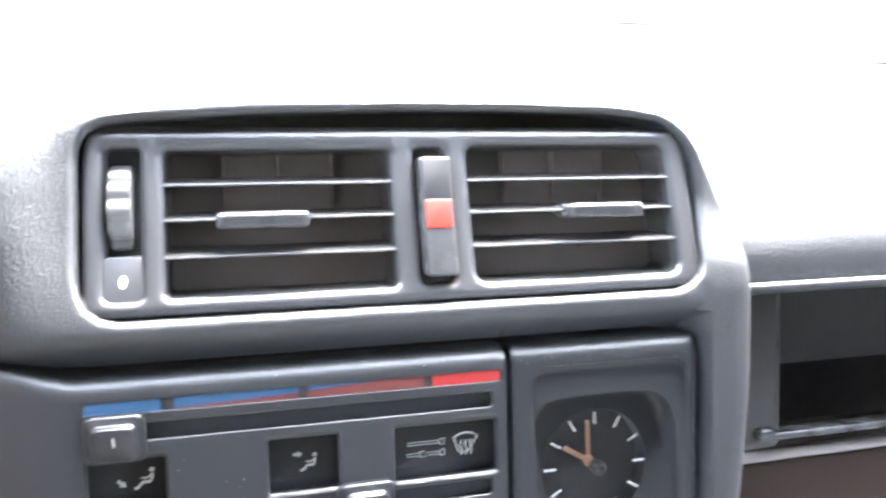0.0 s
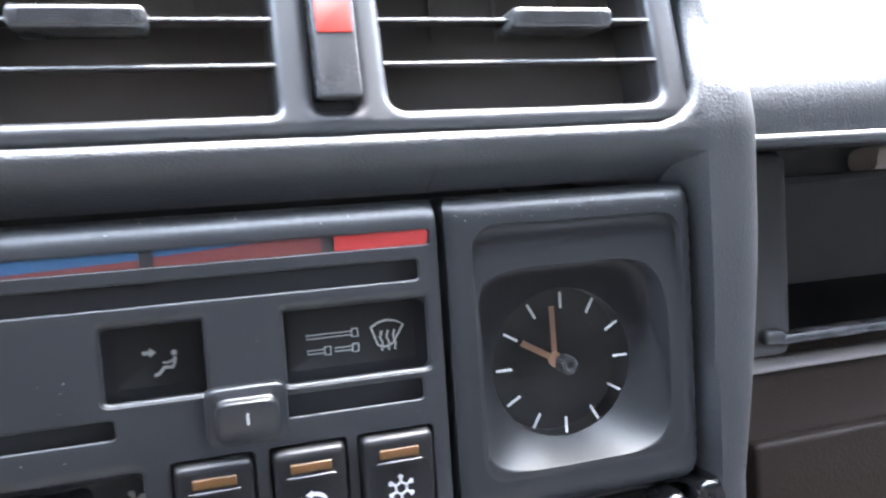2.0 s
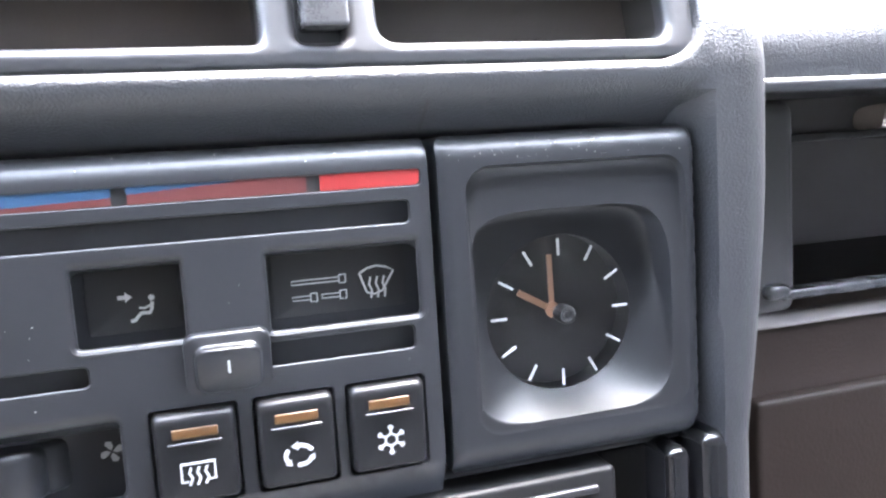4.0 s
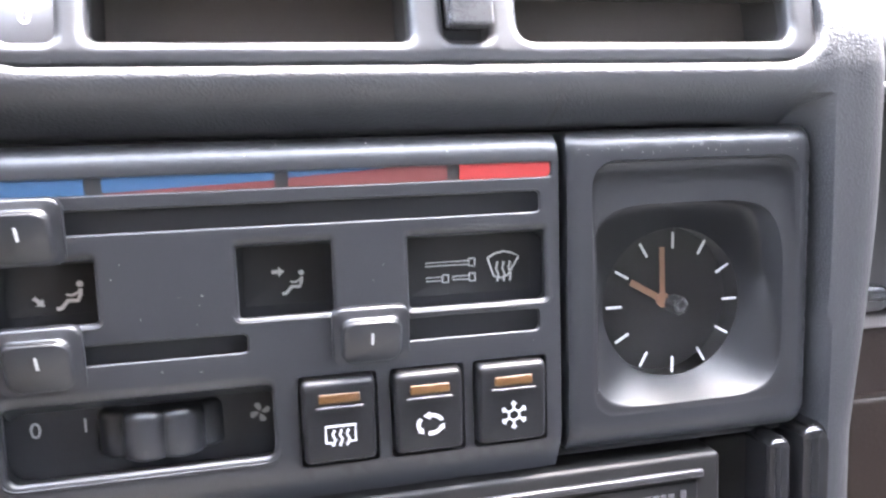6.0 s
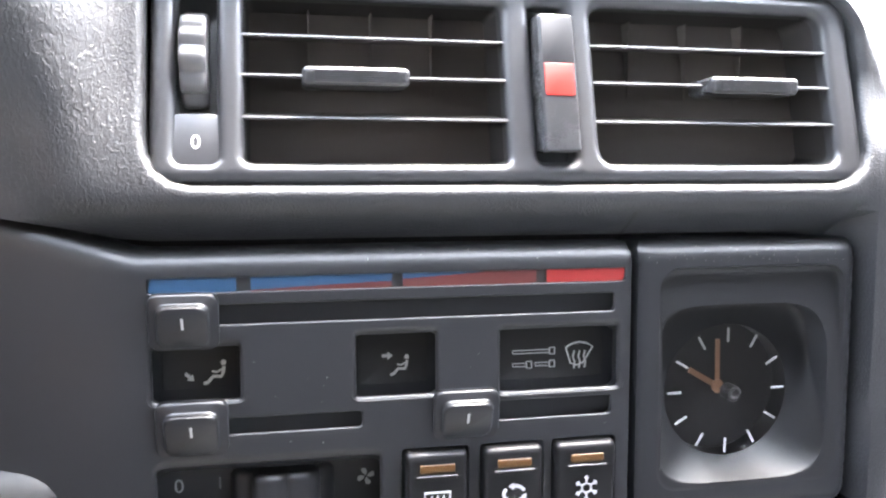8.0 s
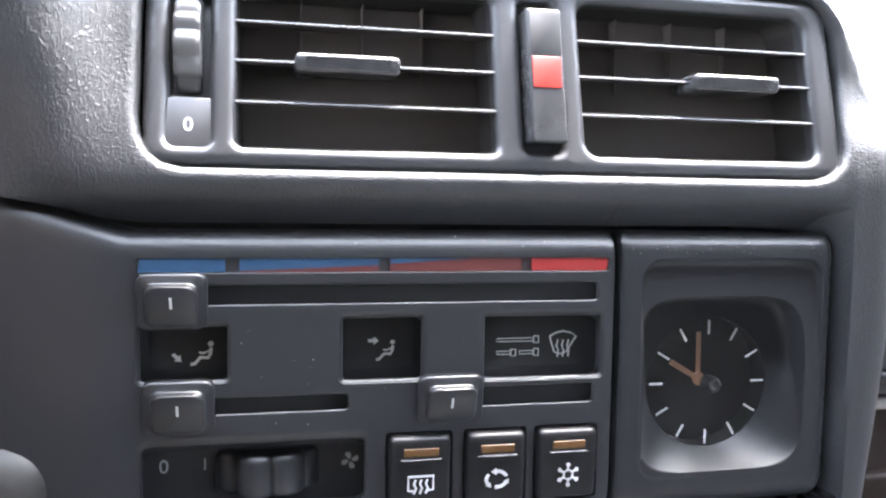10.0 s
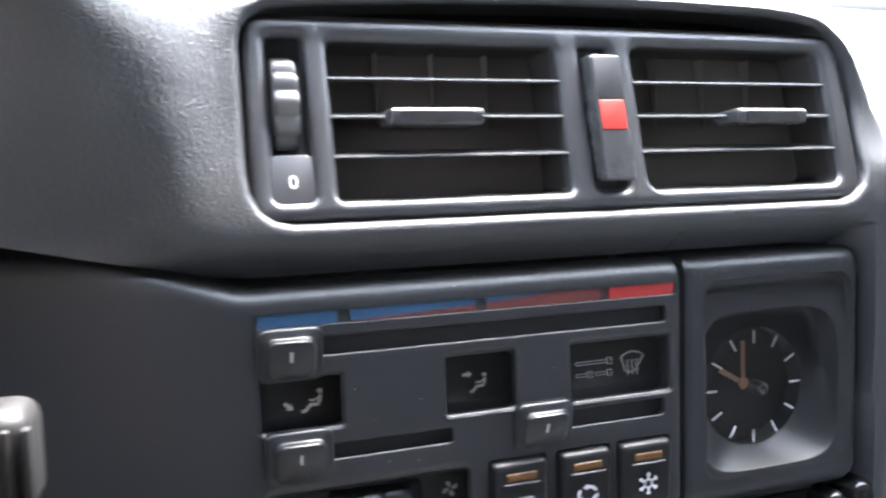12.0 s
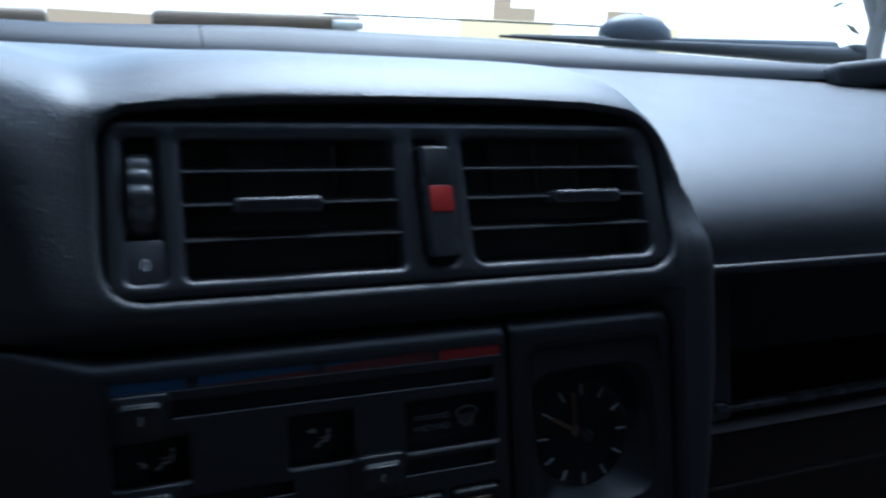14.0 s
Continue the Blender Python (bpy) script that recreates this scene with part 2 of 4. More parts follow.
def inside(loop, x, z):
    hit = False
    for (ax, az), (bx, bz) in zip(loop, loop[1:] + loop[:1]):
        if (az > z) != (bz > z) and x < (bx - ax) * (z - az) / (bz - az) + ax:
            hit = not hit
    return hit


def strips(bm, rings, close=True):
    """Quads between rings of vertices of the same count."""
    for a, b in zip(rings, rings[1:]):
        n = len(a)
        for i in range(n if close else n - 1):
            j = (i + 1) % n
            bm.faces.new((a[i], a[j], b[j], b[i]))


def sheet(outer, holes, depth_at, points, back=0.0):
    """A curved sheet y = depth_at(x, z) over the outline, with holes whose rims are rounded and run back into the sheet.
    holes: (loop, rim radius, depth, taper, floor); a taper of two numbers also lets the upper wall slope; points: more (x, z) inside the outline."""
    from mathutils.geometry import delaunay_2d_cdt
    verts, edges = [], []
    loops = [outer] + [h[0] for h in holes]
    starts = []
    for lp in loops:
        s0 = len(verts)
        starts.append(s0)
        verts += [Vector(p) for p in lp]
        edges += [(s0 + i, s0 + (i + 1) % len(lp)) for i in range(len(lp))]
    for x, z in points:
        if inside(outer, x, z) and not any(inside(h[0], x, z) for h in holes):
            verts.append(Vector((x, z)))
    vs, _, fs, vo, _, _ = delaunay_2d_cdt(verts, edges, [], 0, 1e-7)
    bm = bmesh.new()
    bv = [bm.verts.new((v.x, depth_at(v.x, v.y), v.y)) for v in vs]
    back_index = {}
    for i, o in enumerate(vo):
        for k in o:
            back_index[k] = i
    for f in fs:
        cx, cz = sum(vs[i].x for i in f) / len(f), sum(vs[i].y for i in f) / len(f)
        if inside(outer, cx, cz) and not any(inside(h[0], cx, cz) for h in holes):
            bm.faces.new([bv[i] for i in f])
    for (lp, b, d, taper, floor), s0 in zip(holes, starts[1:]):
        first = [bv[back_index[s0 + i]] for i in range(len(lp))]
        base = [depth_at(*p) for p in lp]
        rings = [first]
        taper, lean = taper if isinstance(taper, tuple) else (taper, 0.0)
        z1 = max(p[1] for p in lp)
        for a in (18, 36, 54, 72, 90):
            q = shrink(lp, b * math.sin(radians(a)))
            rings.append([bm.verts.new((x, y + b * (1 - math.cos(radians(a))), z - 0.22 * lean * (a / 90) ** 2 * smooth(z1 - 0.006, z1 - 0.001, z))) for (x, z), y in zip(q, base)])
        q = shrink(lp, b + taper)
        if lean:
            rings.append([bm.verts.new((x + (u - x) * 0.5, y + d * 0.5, z + (w - z) * 0.5 - 0.55 * lean * smooth(z1 - 0.006, z1 - 0.001, z))) for (x, z), (u, w), y in zip(shrink(lp, b), q, base)])
        rings.append([bm.verts.new((x, y + d, z - lean * smooth(z1 - 0.006, z1 - 0.001, p[1]))) for (x, z), y, p in zip(q, base, lp)])
        strips(bm, rings)
        if floor:
            bm.faces.new(rings[-1])
    if back:
        first = [bv[back_index[i]] for i in range(len(outer))]
        strips(bm, [first, [bm.verts.new((v.co.x, v.co.y + back, v.co.z)) for v in first]])
    bmesh.ops.delete(bm, geom=[v for v in bm.verts if not v.link_faces], context="VERTS")
    return bm


def grid(x0, x1, z0, z1, dx, dz):
    """Points in staggered rows."""
    nz, nx = max(1, round((z1 - z0) / dz)), max(1, round((x1 - x0) / dx))
    return [(x0 + (i + (0.5 if j % 2 else 0.25)) * (x1 - x0) / nx, z0 + (j + 0.5) * (z1 - z0) / nz) for j in range(nz) for i in range(nx)]


def block(x0, x1, y0, y1, z0, z1, r=0.001, seg=3, bm=None):
    """A box with rounded edges."""
    own = bm or bmesh.new()
    made = bmesh.ops.create_cube(own, size=1.0, matrix=Matrix.LocRotScale(((x0 + x1) / 2, (y0 + y1) / 2, (z0 + z1) / 2), None, (x1 - x0, y1 - y0, z1 - z0)))
    if r:
        es = list({e for v in made["verts"] for e in v.link_edges})
        bmesh.ops.bevel(own, geom=es, offset=r, segments=seg, affect="EDGES", profile=0.5)
    return own


def slab(loop, y0, y1, r=0.0004, depth_at=None):
    """A flat piece of that outline from y0 (front, rounded by r) to y1, carried along a curved face by depth_at."""
    bm = bmesh.new()
    f = depth_at or (lambda x, z: 0.0)
    rings = [[bm.verts.new((x, y1 + f(x, z), z)) for x, z in loop]] + [
        [bm.verts.new((x, y0 + r * (1 - math.sin(radians(a))) + f(x, z), z)) for x, z in shrink(loop, r * (1 - math.cos(radians(a))))] for a in (0, 30, 60, 90)]
    strips(bm, rings)
    bm.faces.new(rings[-1])
    bm.faces.new(rings[0][::-1])
    return bm


def ribbon(bm, pts, w, y, thick=0.00025, depth_at=None):
    """A raised printed line through points (x, z)."""
    f = depth_at or (lambda x, z: 0.0)
    left, right = [], []
    for i, p in enumerate(pts):
        a, b = pts[max(0, i - 1)], pts[min(len(pts) - 1, i + 1)]
        tx, tz = b[0] - a[0], b[1] - a[1]
        ln = math.hypot(tx, tz) or 1
        nx, nz = -tz / ln * w / 2, tx / ln * w / 2
        left.append((p[0] + nx, p[1] + nz))
        right.append((p[0] - nx, p[1] - nz))
    ring = left + right[::-1]
    a = [bm.verts.new((x, y + f(x, z), z)) for x, z in ring]
    b = [bm.verts.new((x, y - thick + f(x, z), z)) for x, z in ring]
    n = len(pts)
    for i in range(n - 1):
        bm.faces.new((b[i], b[i + 1], b[2 * n - 2 - i], b[2 * n - 1 - i]))
    strips(bm, [a, b])
    return bm


def disc(bm, cx, cz, r, y, thick=0.00025, n=16):
    ring = [(cx + r * math.cos(2 * math.pi * k / n), cz + r * math.sin(2 * math.pi * k / n)) for k in range(n)]
    a = [bm.verts.new((x, y, z)) for x, z in ring]
    b = [bm.verts.new((x, y - thick, z)) for x, z in ring]
    strips(bm, [a, b])
    bm.faces.new(b)
    return bm


def numeral(text, cx, cz, height, y, depth_at=None, squeeze=1.0):
    """Raised printed characters, in the built-in font."""
    cu = bpy.data.curves.new("numeral", "FONT")
    cu.body, cu.size, cu.extrude, cu.align_x, cu.resolution_u, cu.offset = text, height * 1.4, 0.0001, "CENTER", 6, 0.0
    tmp = bpy.data.objects.new("numeral", cu)
    me = bpy.data.meshes.new_from_object(tmp)
    bm = bmesh.new()
    bm.from_mesh(me)
    bpy.data.objects.remove(tmp)
    lo, hi = min(v.co.y for v in bm.verts), max(v.co.y for v in bm.verts)
    for v in bm.verts:
        x, z = cx + v.co.x * squeeze, cz + (v.co.y - (lo + hi) / 2)
        v.co = (x, y - v.co.z - 0.0001 + (depth_at(x, z) if depth_at else 0), z)
    return bm


def smooth(a, b, t):
    u = min(1.0, max(0.0, (t - a) / (b - a)))
    return u * u * (3 - 2 * u)


def along(knots, t):
    """A smooth curve through (t, value) knots (Hermite, slopes held monotone)."""
    if t <= knots[0][0]:
        return knots[0][1]
    if t >= knots[-1][0]:
        return knots[-1][1]
    for i in range(len(knots) - 1):
        if t <= knots[i + 1][0]:
            break
    (t0, a), (t1, b) = knots[i], knots[i + 1]
    d = (b - a) / (t1 - t0)

    def slope(j):
        if j <= 0 or j >= len(knots) - 1:
            return d
        p = (knots[j][1] - knots[j - 1][1]) / (knots[j][0] - knots[j - 1][0])
        q = (knots[j + 1][1] - knots[j][1]) / (knots[j + 1][0] - knots[j][0])
        return 0.0 if p * q <= 0 else 2 * p * q / (p + q)
    h, u = t1 - t0, (t - t0) / (t1 - t0)
    return a * (2 * u**3 - 3 * u * u + 1) + slope(i) * h * (u**3 - 2 * u * u + u) + b * (3 * u * u - 2 * u**3) + slope(i + 1) * h * (u**3 - u * u)


# ---- outside: ground, bonnet, far things ----
bm = bmesh.new()
bmesh.ops.create_grid(bm, x_segments=8, y_segments=8, size=400)
me = bpy.data.meshes.new("ground")
bm.to_mesh(me)
bm.free()
me.materials.append(ASPHALT)
tagged(new("ground", me), "pale grey asphalt car park in bright light", "ground", kind="structure")


# ---- the dashboard ----
def vent_plane(x, z):
    return 0.0015 + 0.245 * (z - 0.089)


TOP = [(0.056, 0.030), (0.063, 0.016), (0.069, 0.006), (0.074, -0.0005), (0.0785, -0.003), (0.083, -0.0025), (0.12, 0.0065), (0.15, 0.0115), (0.163, 0.0128), (0.168, 0.0142), (0.172, 0.0172), (0.180, 0.0265), (0.188, 0.039), (0.197, 0.062), (0.207, 0.105), (0.218, 0.155), (0.229, 0.205), (0.259, 0.341), (0.262, 0.352)]
PASSENGER = [(0.075, 0.040), (0.080, 0.036), (0.09, 0.0362), (0.10, 0.0385), (0.110, 0.0435), (0.122, 0.053), (0.136, 0.068), (0.155, 0.096), (0.178, 0.142), (0.20, 0.195), (0.23, 0.268), (0.259, 0.341), (0.262, 0.352)]
DRIVER = [(0.056, 0.02), (0.066, 0.012), (0.072, 0.003), (0.078, 0.004), (0.10, -0.004), (0.14, -0.023), (0.163, -0.034), (0.174, -0.033), (0.182, -0.022), (0.189, 0.0), (0.196, 0.036), (0.207, 0.10), (0.222, 0.175), (0.259, 0.341), (0.262, 0.352)]


FLANK = [(0.03, 0.0), (0.06, 0.001), (0.084, 0.0045), (0.0975, 0.013), (0.104, 0.0205), (0.111, 0.034), (0.118, 0.052), (0.126, 0.074), (0.14, 0.115)]


def fold(x):
    """Height of the fold between the upright face and the top on the driver's side; it falls towards the vents."""
    return 0.147 + 0.46 * math.log1p(math.exp((min(0.27, -x) - 0.194) / 0.008)) * 0.008 + 0.18 * max(0.0, min(0.36, -x) - 0.27)


ROLL = [(0.0, 0.0), (0.16, 0.016), (0.274, 0.059), (0.39, 0.15), (0.505, 0.32), (0.62, 0.505), (0.735, 0.68), (0.91, 0.9), (1.0, 1.0)]


def driver_depth(x, z):
    f = fold(x)
    w = smooth(0.172, 0.232, -x)
    lift = (0.168 - f) * smooth(0.09, min(0.14, f), z)
    face = along(TOP, min(z, 0.160)) * (1 - w) + along(DRIVER, min(z + lift, 0.168)) * w
    if z <= f:
        return face
    # behind the fold the top rolls over and runs back in one long ramp
    u, start = (z - f) / (0.238 - f), along(TOP, min(f, 0.160)) * (1 - w) + along(DRIVER, min(f + lift, 0.168)) * w
    bridge = along(TOP, z) if u >= 1 else start + (along(TOP, 0.238) - start) * along(ROLL, u)
    far = along(DRIVER, z + (0.168 - f) * (1 - smooth(f, 0.24, z)))
    v = smooth(0.235, 0.305, -x)
    return bridge * (1 - v) + far * v


def pad_depth(x, z):
    up = smooth(0.125, 0.168, z)
    left = 1.3 * max(0.0, -0.09 - x) ** 2 * up * smooth(-0.26, -0.17, x)
    drop = along(FLANK, x) * smooth(0.092, 0.128, z)
    fade = 1 - smooth(0.222, 0.257, z)
    low = smooth(0.0968, 0.1012, x)
    y = along(TOP, min(0.262, z + (max(z, 0.0815) - z) * low + drop * fade + left * (1 - smooth(0.16, 0.262, z)))) - 0.001 * low
    # the flank that rounds off and falls back beside the passenger's shelf
    u = max(0.0, x - 0.112 + 0.13 - along([(-0.052, 0.1205), (0.0, 0.1265), (0.040, 0.1295), (0.076, 0.1300)], z)) / 0.016
    y += 0.013 * (1 - math.sqrt(1 - min(0.98, u) ** 2)) + 0.013 * max(0.0, u - 0.98) * 6.0
    if x < -0.145:
        w = smooth(0.148, 0.198, -x)
        y = y * (1 - w) + driver_depth(x, z) * w
    y -= 0.0035 * math.exp(-((x + 0.196) / 0.012) ** 2) * smooth(0.07, 0.085, z) * (1 - smooth(0.11, 0.145, z))
    if x > 0.10:
        p, k = along(PASSENGER, z), 0.010 + 0.022 * smooth(0.09, 0.14, z)
        h = max(0.0, min(1.0, 0.5 + 0.5 * (p - y) / k))
        y = p * (1 - h) + y * h - k * h * (1 - h) * smooth(0.10, 0.12, x)
    return y


RIM = dense([(-0.1735, 0.100), (-0.1725, 0.093), (-0.1695, 0.0865), (-0.164, 0.0822), (-0.157, 0.0805), (0.084, 0.0805), (0.092, 0.083), (0.098, 0.088), (0.1005, 0.095), (0.1045, 0.127), (0.1030, 0.145), (0.0975, 0.155), (0.092, 0.160), (0.084, 0.1635), (0.072, 0.1655), (0.056, 0.167), (0.003, 0.168), (-0.046, 0.1677), (-0.103, 0.166), (-0.15, 0.163), (-0.162, 0.1615), (-0.168, 0.1585), (-0.172, 0.153), (-0.1735, 0.146)], 0.004)
RIM = shrink(RIM, -0.0012)
PAD_EDGE = dense([(-0.79, 0.094), (-0.34, 0.094), (-0.26, 0.0825), (-0.225, 0.0745), (-0.20, 0.0692), (-0.183, 0.0648), (-0.172, 0.0635), (0.078, 0.0635), (0.088, 0.0615), (0.0945, 0.056), (0.0972, 0.048), (0.0985, -0.105), (0.0995, -0.112), (0.1150, -0.112), (0.1205, -0.052), (0.1265, 0.0), (0.1295, 0.040), (0.1300, 0.076), (0.795, 0.076), (0.795, 0.2585), (-0.79, 0.2585)], 0.006)

def pillar_edge(z):
    return along([(-0.052, 0.1205), (0.0, 0.1265), (0.040, 0.1295), (0.076, 0.1300)], z)


dashboard = thing("dashboard", (-0.03, 0.10, -0.30), "black grained plastic car dashboard under the windscreen", "dashboard")
pts = grid(-0.30, 0.16, 0.074, 0.215, 0.0030, 0.0025) + grid(-0.30, 0.095, 0.064, 0.074, 0.0030, 0.0025) + [(0.0988 + (pillar_edge(-0.048 + 0.004 * j) - 0.0988) * k / 16, -0.048 + 0.004 * j) for j in range(-14, 31) for k in range(1, 16)] + grid(-0.30, 0.3, 0.2, 0.258, 0.008, 0.004)
pts += grid(0.135, 0.45, 0.077, 0.2, 0.008, 0.003) + grid(0.3, 0.795, 0.2, 0.258, 0.02, 0.006) + grid(0.45, 0.795, 0.077, 0.2, 0.02, 0.004) + grid(-0.79, -0.3, 0.1, 0.258, 0.012, 0.004)
pts += shrink(RIM, -0.002) + shrink(RIM, -0.004)
part("pad", sheet(PAD_EDGE, [(RIM, 0.0034, 0.030, -0.0020, False)], pad_depth, pts, back=0.045), PAD, dashboard, "grained black padded dashboard top with a hood over the vents")
# raised strip along the foot of the windscreen, in two lengths with a joint between them
for x0, x1 in ((-0.79, -0.1028), (-0.1020, 0.795)):
    bm = bmesh.new()
    rows = []
    for i in range(41):
        x = x0 + (x1 - x0) * i / 40
        bow = -0.10 * max(0.0, abs(x + 0.03) - 0.05) ** 2
        low = 0.0155 * smooth(0.14, 0.62, x) + 0.007 * smooth(0.02, 0.24, -x)
        rows.append([bm.verts.new((x, y + bow, z - low * smooth(0.262, 0.290, z))) for y, z in ((0.336, 0.250), (0.338, 0.2580), (0.346, 0.2695), (0.356, 0.2805), (0.364, 0.2880), (0.390, 0.2925), (0.39, 0.25))])
    strips(bm, rows, close=False)
    part("defroster_strip", bm, STRIP, dashboard, "smooth grey-black strip along the windscreen foot")

bm = bmesh.new()
zs = [0.0638 + 0.0008 * k for k in range(12)]
part("joint", ribbon(bm, [(0.0016, z) for z in zs], 0.0012, 0.0, 0.0002, pad_depth), DEEP, dashboard, "narrow dark joint below the vents")
# passenger side: lip, open shelf and lower panel
bm = block(0.118, 0.795, 0.0310, 0.075, 0.0725, 0.0785, 0.0024)
part("shelf_upper_lip", bm, PLASTIC, dashboard)
bm = block(0.125, 0.795, 0.26, 0.27, -0.06, 0.085, 0.002)
part("shelf_back", bm, SHELFBACK, dashboard)
bm = block(0.125, 0.795, 0.072, 0.265, -0.036, -0.028, 0.002)
part("shelf_floor", bm, SHELFBACK, dashboard)
bm = block(0.128, 0.202, 0.0715, 0.26, -0.03, 0.0735, 0.008, 5)
part("shelf_side", bm, SHELFGREY, dashboard)
bm = block(0.184, 0.795, 0.066, 0.078, -0.0215, -0.0165, 0.0022, 4)
part("shelf_lip", bm, KNOB, dashboard, "rounded front lip of the open shelf")
part("shelf_lip_end", block(0.180, 0.193, 0.0655, 0.078, -0.0215, -0.0135, 0.0036, 5), KNOB, dashboard)
bm = block(0.10, 0.795, 0.074, 0.10, -0.075, -0.0200, 0.008)
part("lower_panel", bm, LOWER, dashboard)
bm = block(0.173, 0.795, 0.067, 0.30, -0.36, -0.0690, 0.0030)
part("glovebox_front", bm, LOWER, dashboard, "brownish black glovebox front")


def folded_paper():
    """A soft folded wad with bowed faces and an uneven upper side; its end slants."""
    bm = bmesh.new()
    rings = []
    for k in range(25):
        u = k / 24
        x = 0.416 + 0.20 * u
        h = 0.0195 * (0.9 + 0.1 * min(1.0, u * 8)) * (1 + 0.06 * noise.noise((9 * u, 0.3, 0)))
        ring = []
        for j in range(24):
            a = 2 * math.pi * j / 24
            c, t_ = math.cos(a), math.sin(a)
            ring.append(bm.verts.new((x + 0.006 * max(0, t_) * (1 - u), 0.239 + 0.014 * math.copysign(abs(c) ** 0.5, c), 0.0582 + h / 2 * (1 + math.copysign(abs(t_) ** 0.5, t_)))))
        rings.append(ring)
    strips(bm, rings)
    bm.faces.new(rings[0][::-1])
    bm.faces.new(rings[-1])
    return bm


part("shelf_ledge", block(0.16, 0.795, 0.222, 0.262, 0.052, 0.0580, 0.0015), DEEP, dashboard)
paper = thing("folded_paper", (0.52, 0.24, 0.0582), "folded beige paper on a ledge deep in the shelf", "paper")
part("fold", folded_paper(), BEIGE, paper)

part("knee_panel", block(-0.79, -0.338, 0.045, 0.30, -0.36, 0.0985, 0.01), LOWER, dashboard)
bm = block(0.556, 0.715, 0.29, 0.335, 0.236, 0.266, 0.010, 5)
for v in bm.verts:
    v.co.z += (v.co.x - 0.556) * 0.10
    v.co.y -= (v.co.x - 0.556) * 0.15
part("side_demister", bm, RUBBER, dashboard, "black side demister outlet at the pillar")

# ---- vent panel ----
vents = thing("air_vent_panel", (-0.035, 0.02, 0.085), "black twin centre air vents in a moulded frame", "air vent")


def trim_depth(x, z):
    d = min(x + 0.1705, 0.1000 - x, z - 0.0832, 0.1590 - z)
    u = max(0.0, min(1.0, (0.0045 - d) / 0.0045))
    return vent_plane(x, z) + 0.001 + 0.0045 * (1 - math.sqrt(1 - 0.97 * u * u))


TRIM_EDGE = dense(rr(-0.1705, 0.1000, 0.0832, 0.1590, 0.013), 0.004)
HOLES = {
    "wheel": rr(-0.1655, -0.1448, 0.0866, 0.1535, 0.006),
    "left": rr(-0.1430, -0.0430, 0.0866, 0.1525, 0.006),
    "switch": rr(-0.0392, -0.0178, 0.0870, 0.1530, 0.006),
    "right": rr(-0.0148, 0.0914, 0.0866, 0.1540, 0.009),
}
bm = sheet(TRIM_EDGE, [(dense(HOLES[k], 0.003), 0.0036, d, 0.0002, k in ("wheel", "switch")) for k, d in (("wheel", 0.010), ("left", 0.050), ("switch", 0.008), ("right", 0.050))], trim_depth, shrink(TRIM_EDGE, 0.0008) + shrink(TRIM_EDGE, 0.0018) + shrink(TRIM_EDGE, 0.0032) + shrink(TRIM_EDGE, 0.0046) + grid(-0.17, 0.099, 0.083, 0.157, 0.005, 0.004) + shrink(TRIM_EDGE, 0.002) + shrink(TRIM_EDGE, 0.004), back=0.01)
part("frame", bm, TRIM, vents)
for key, x0, x1, tab in (("left", -0.1405, -0.0455, (-0.1197, -0.0822)), ("right", -0.0125, 0.0890, (0.0330, 0.0705))):
    # walls kept dark against side light; back and vanes carry the painted haze
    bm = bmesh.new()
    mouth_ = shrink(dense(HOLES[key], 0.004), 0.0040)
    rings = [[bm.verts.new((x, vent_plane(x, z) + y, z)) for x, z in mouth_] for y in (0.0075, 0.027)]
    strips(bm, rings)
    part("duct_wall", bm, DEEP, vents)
    bm = bmesh.new()
    bm.faces.new([bm.verts.new((x, vent_plane(x, z) + 0.0269, z)) for x, z in mouth_])
    part("duct_back", bm, DUCT, vents)
    for i in range(1, 4):
        xv = x0 + (x1 - x0) * i / 4
        part("vertical_vane", block(xv - 0.0003, xv + 0.0003, vent_plane(0, 0.12) + 0.0262, vent_plane(0, 0.12) + 0.036, 0.092, 0.149, 0), DUCT, vents)
    for k, zc in enumerate((0.1348, 0.1205, 0.1057)):
        yc = vent_plane(0, zc) + 0.003
        bm = bmesh.new()
        prof = [(0.0, -0.0003), (-0.0006, 0.0002), (-0.0003, 0.0008), (0.002, 0.0013), (0.018, 0.0035), (0.020, 0.0028), (0.018, 0.0018), (0.002, -0.0003)]
        strips(bm, [[bm.verts.new((x, yc + a, zc + b)) for a, b in prof] for x in (x0 + 0.0004, x1 - 0.0004)])
        slat = part("slat", bm, SLAT, vents)
        if k == 1:
            a, b = tab
            bm = block(a, b, yc - 0.0075, yc + 0.012, zc - 0.0035, zc + 0.0032, 0.0022, 4)
            grip = part("adjuster_tab", bm, KNOB, slat, "ribbed sliding adjuster tab")
            for j in range(6):
                zr = zc - 0.0022 + 0.0007 * j
                part("rib", block(a + 0.004, b - 0.004, yc - 0.0084, yc - 0.0072, zr - 0.0002, zr + 0.0002, 0), KNOB, grip)


def index_depth(x, z):
    return vent_plane(x, z) + 0.0022 + 0.02 * (z - 0.0876) + 2.5 * (z - 0.0876) ** 2


# thumbwheel with scalloped rim
bm = bmesh.new()
rings = []
cz, cy, R = 0.1254, vent_plane(0, 0.1254) + 0.0134, 0.0173
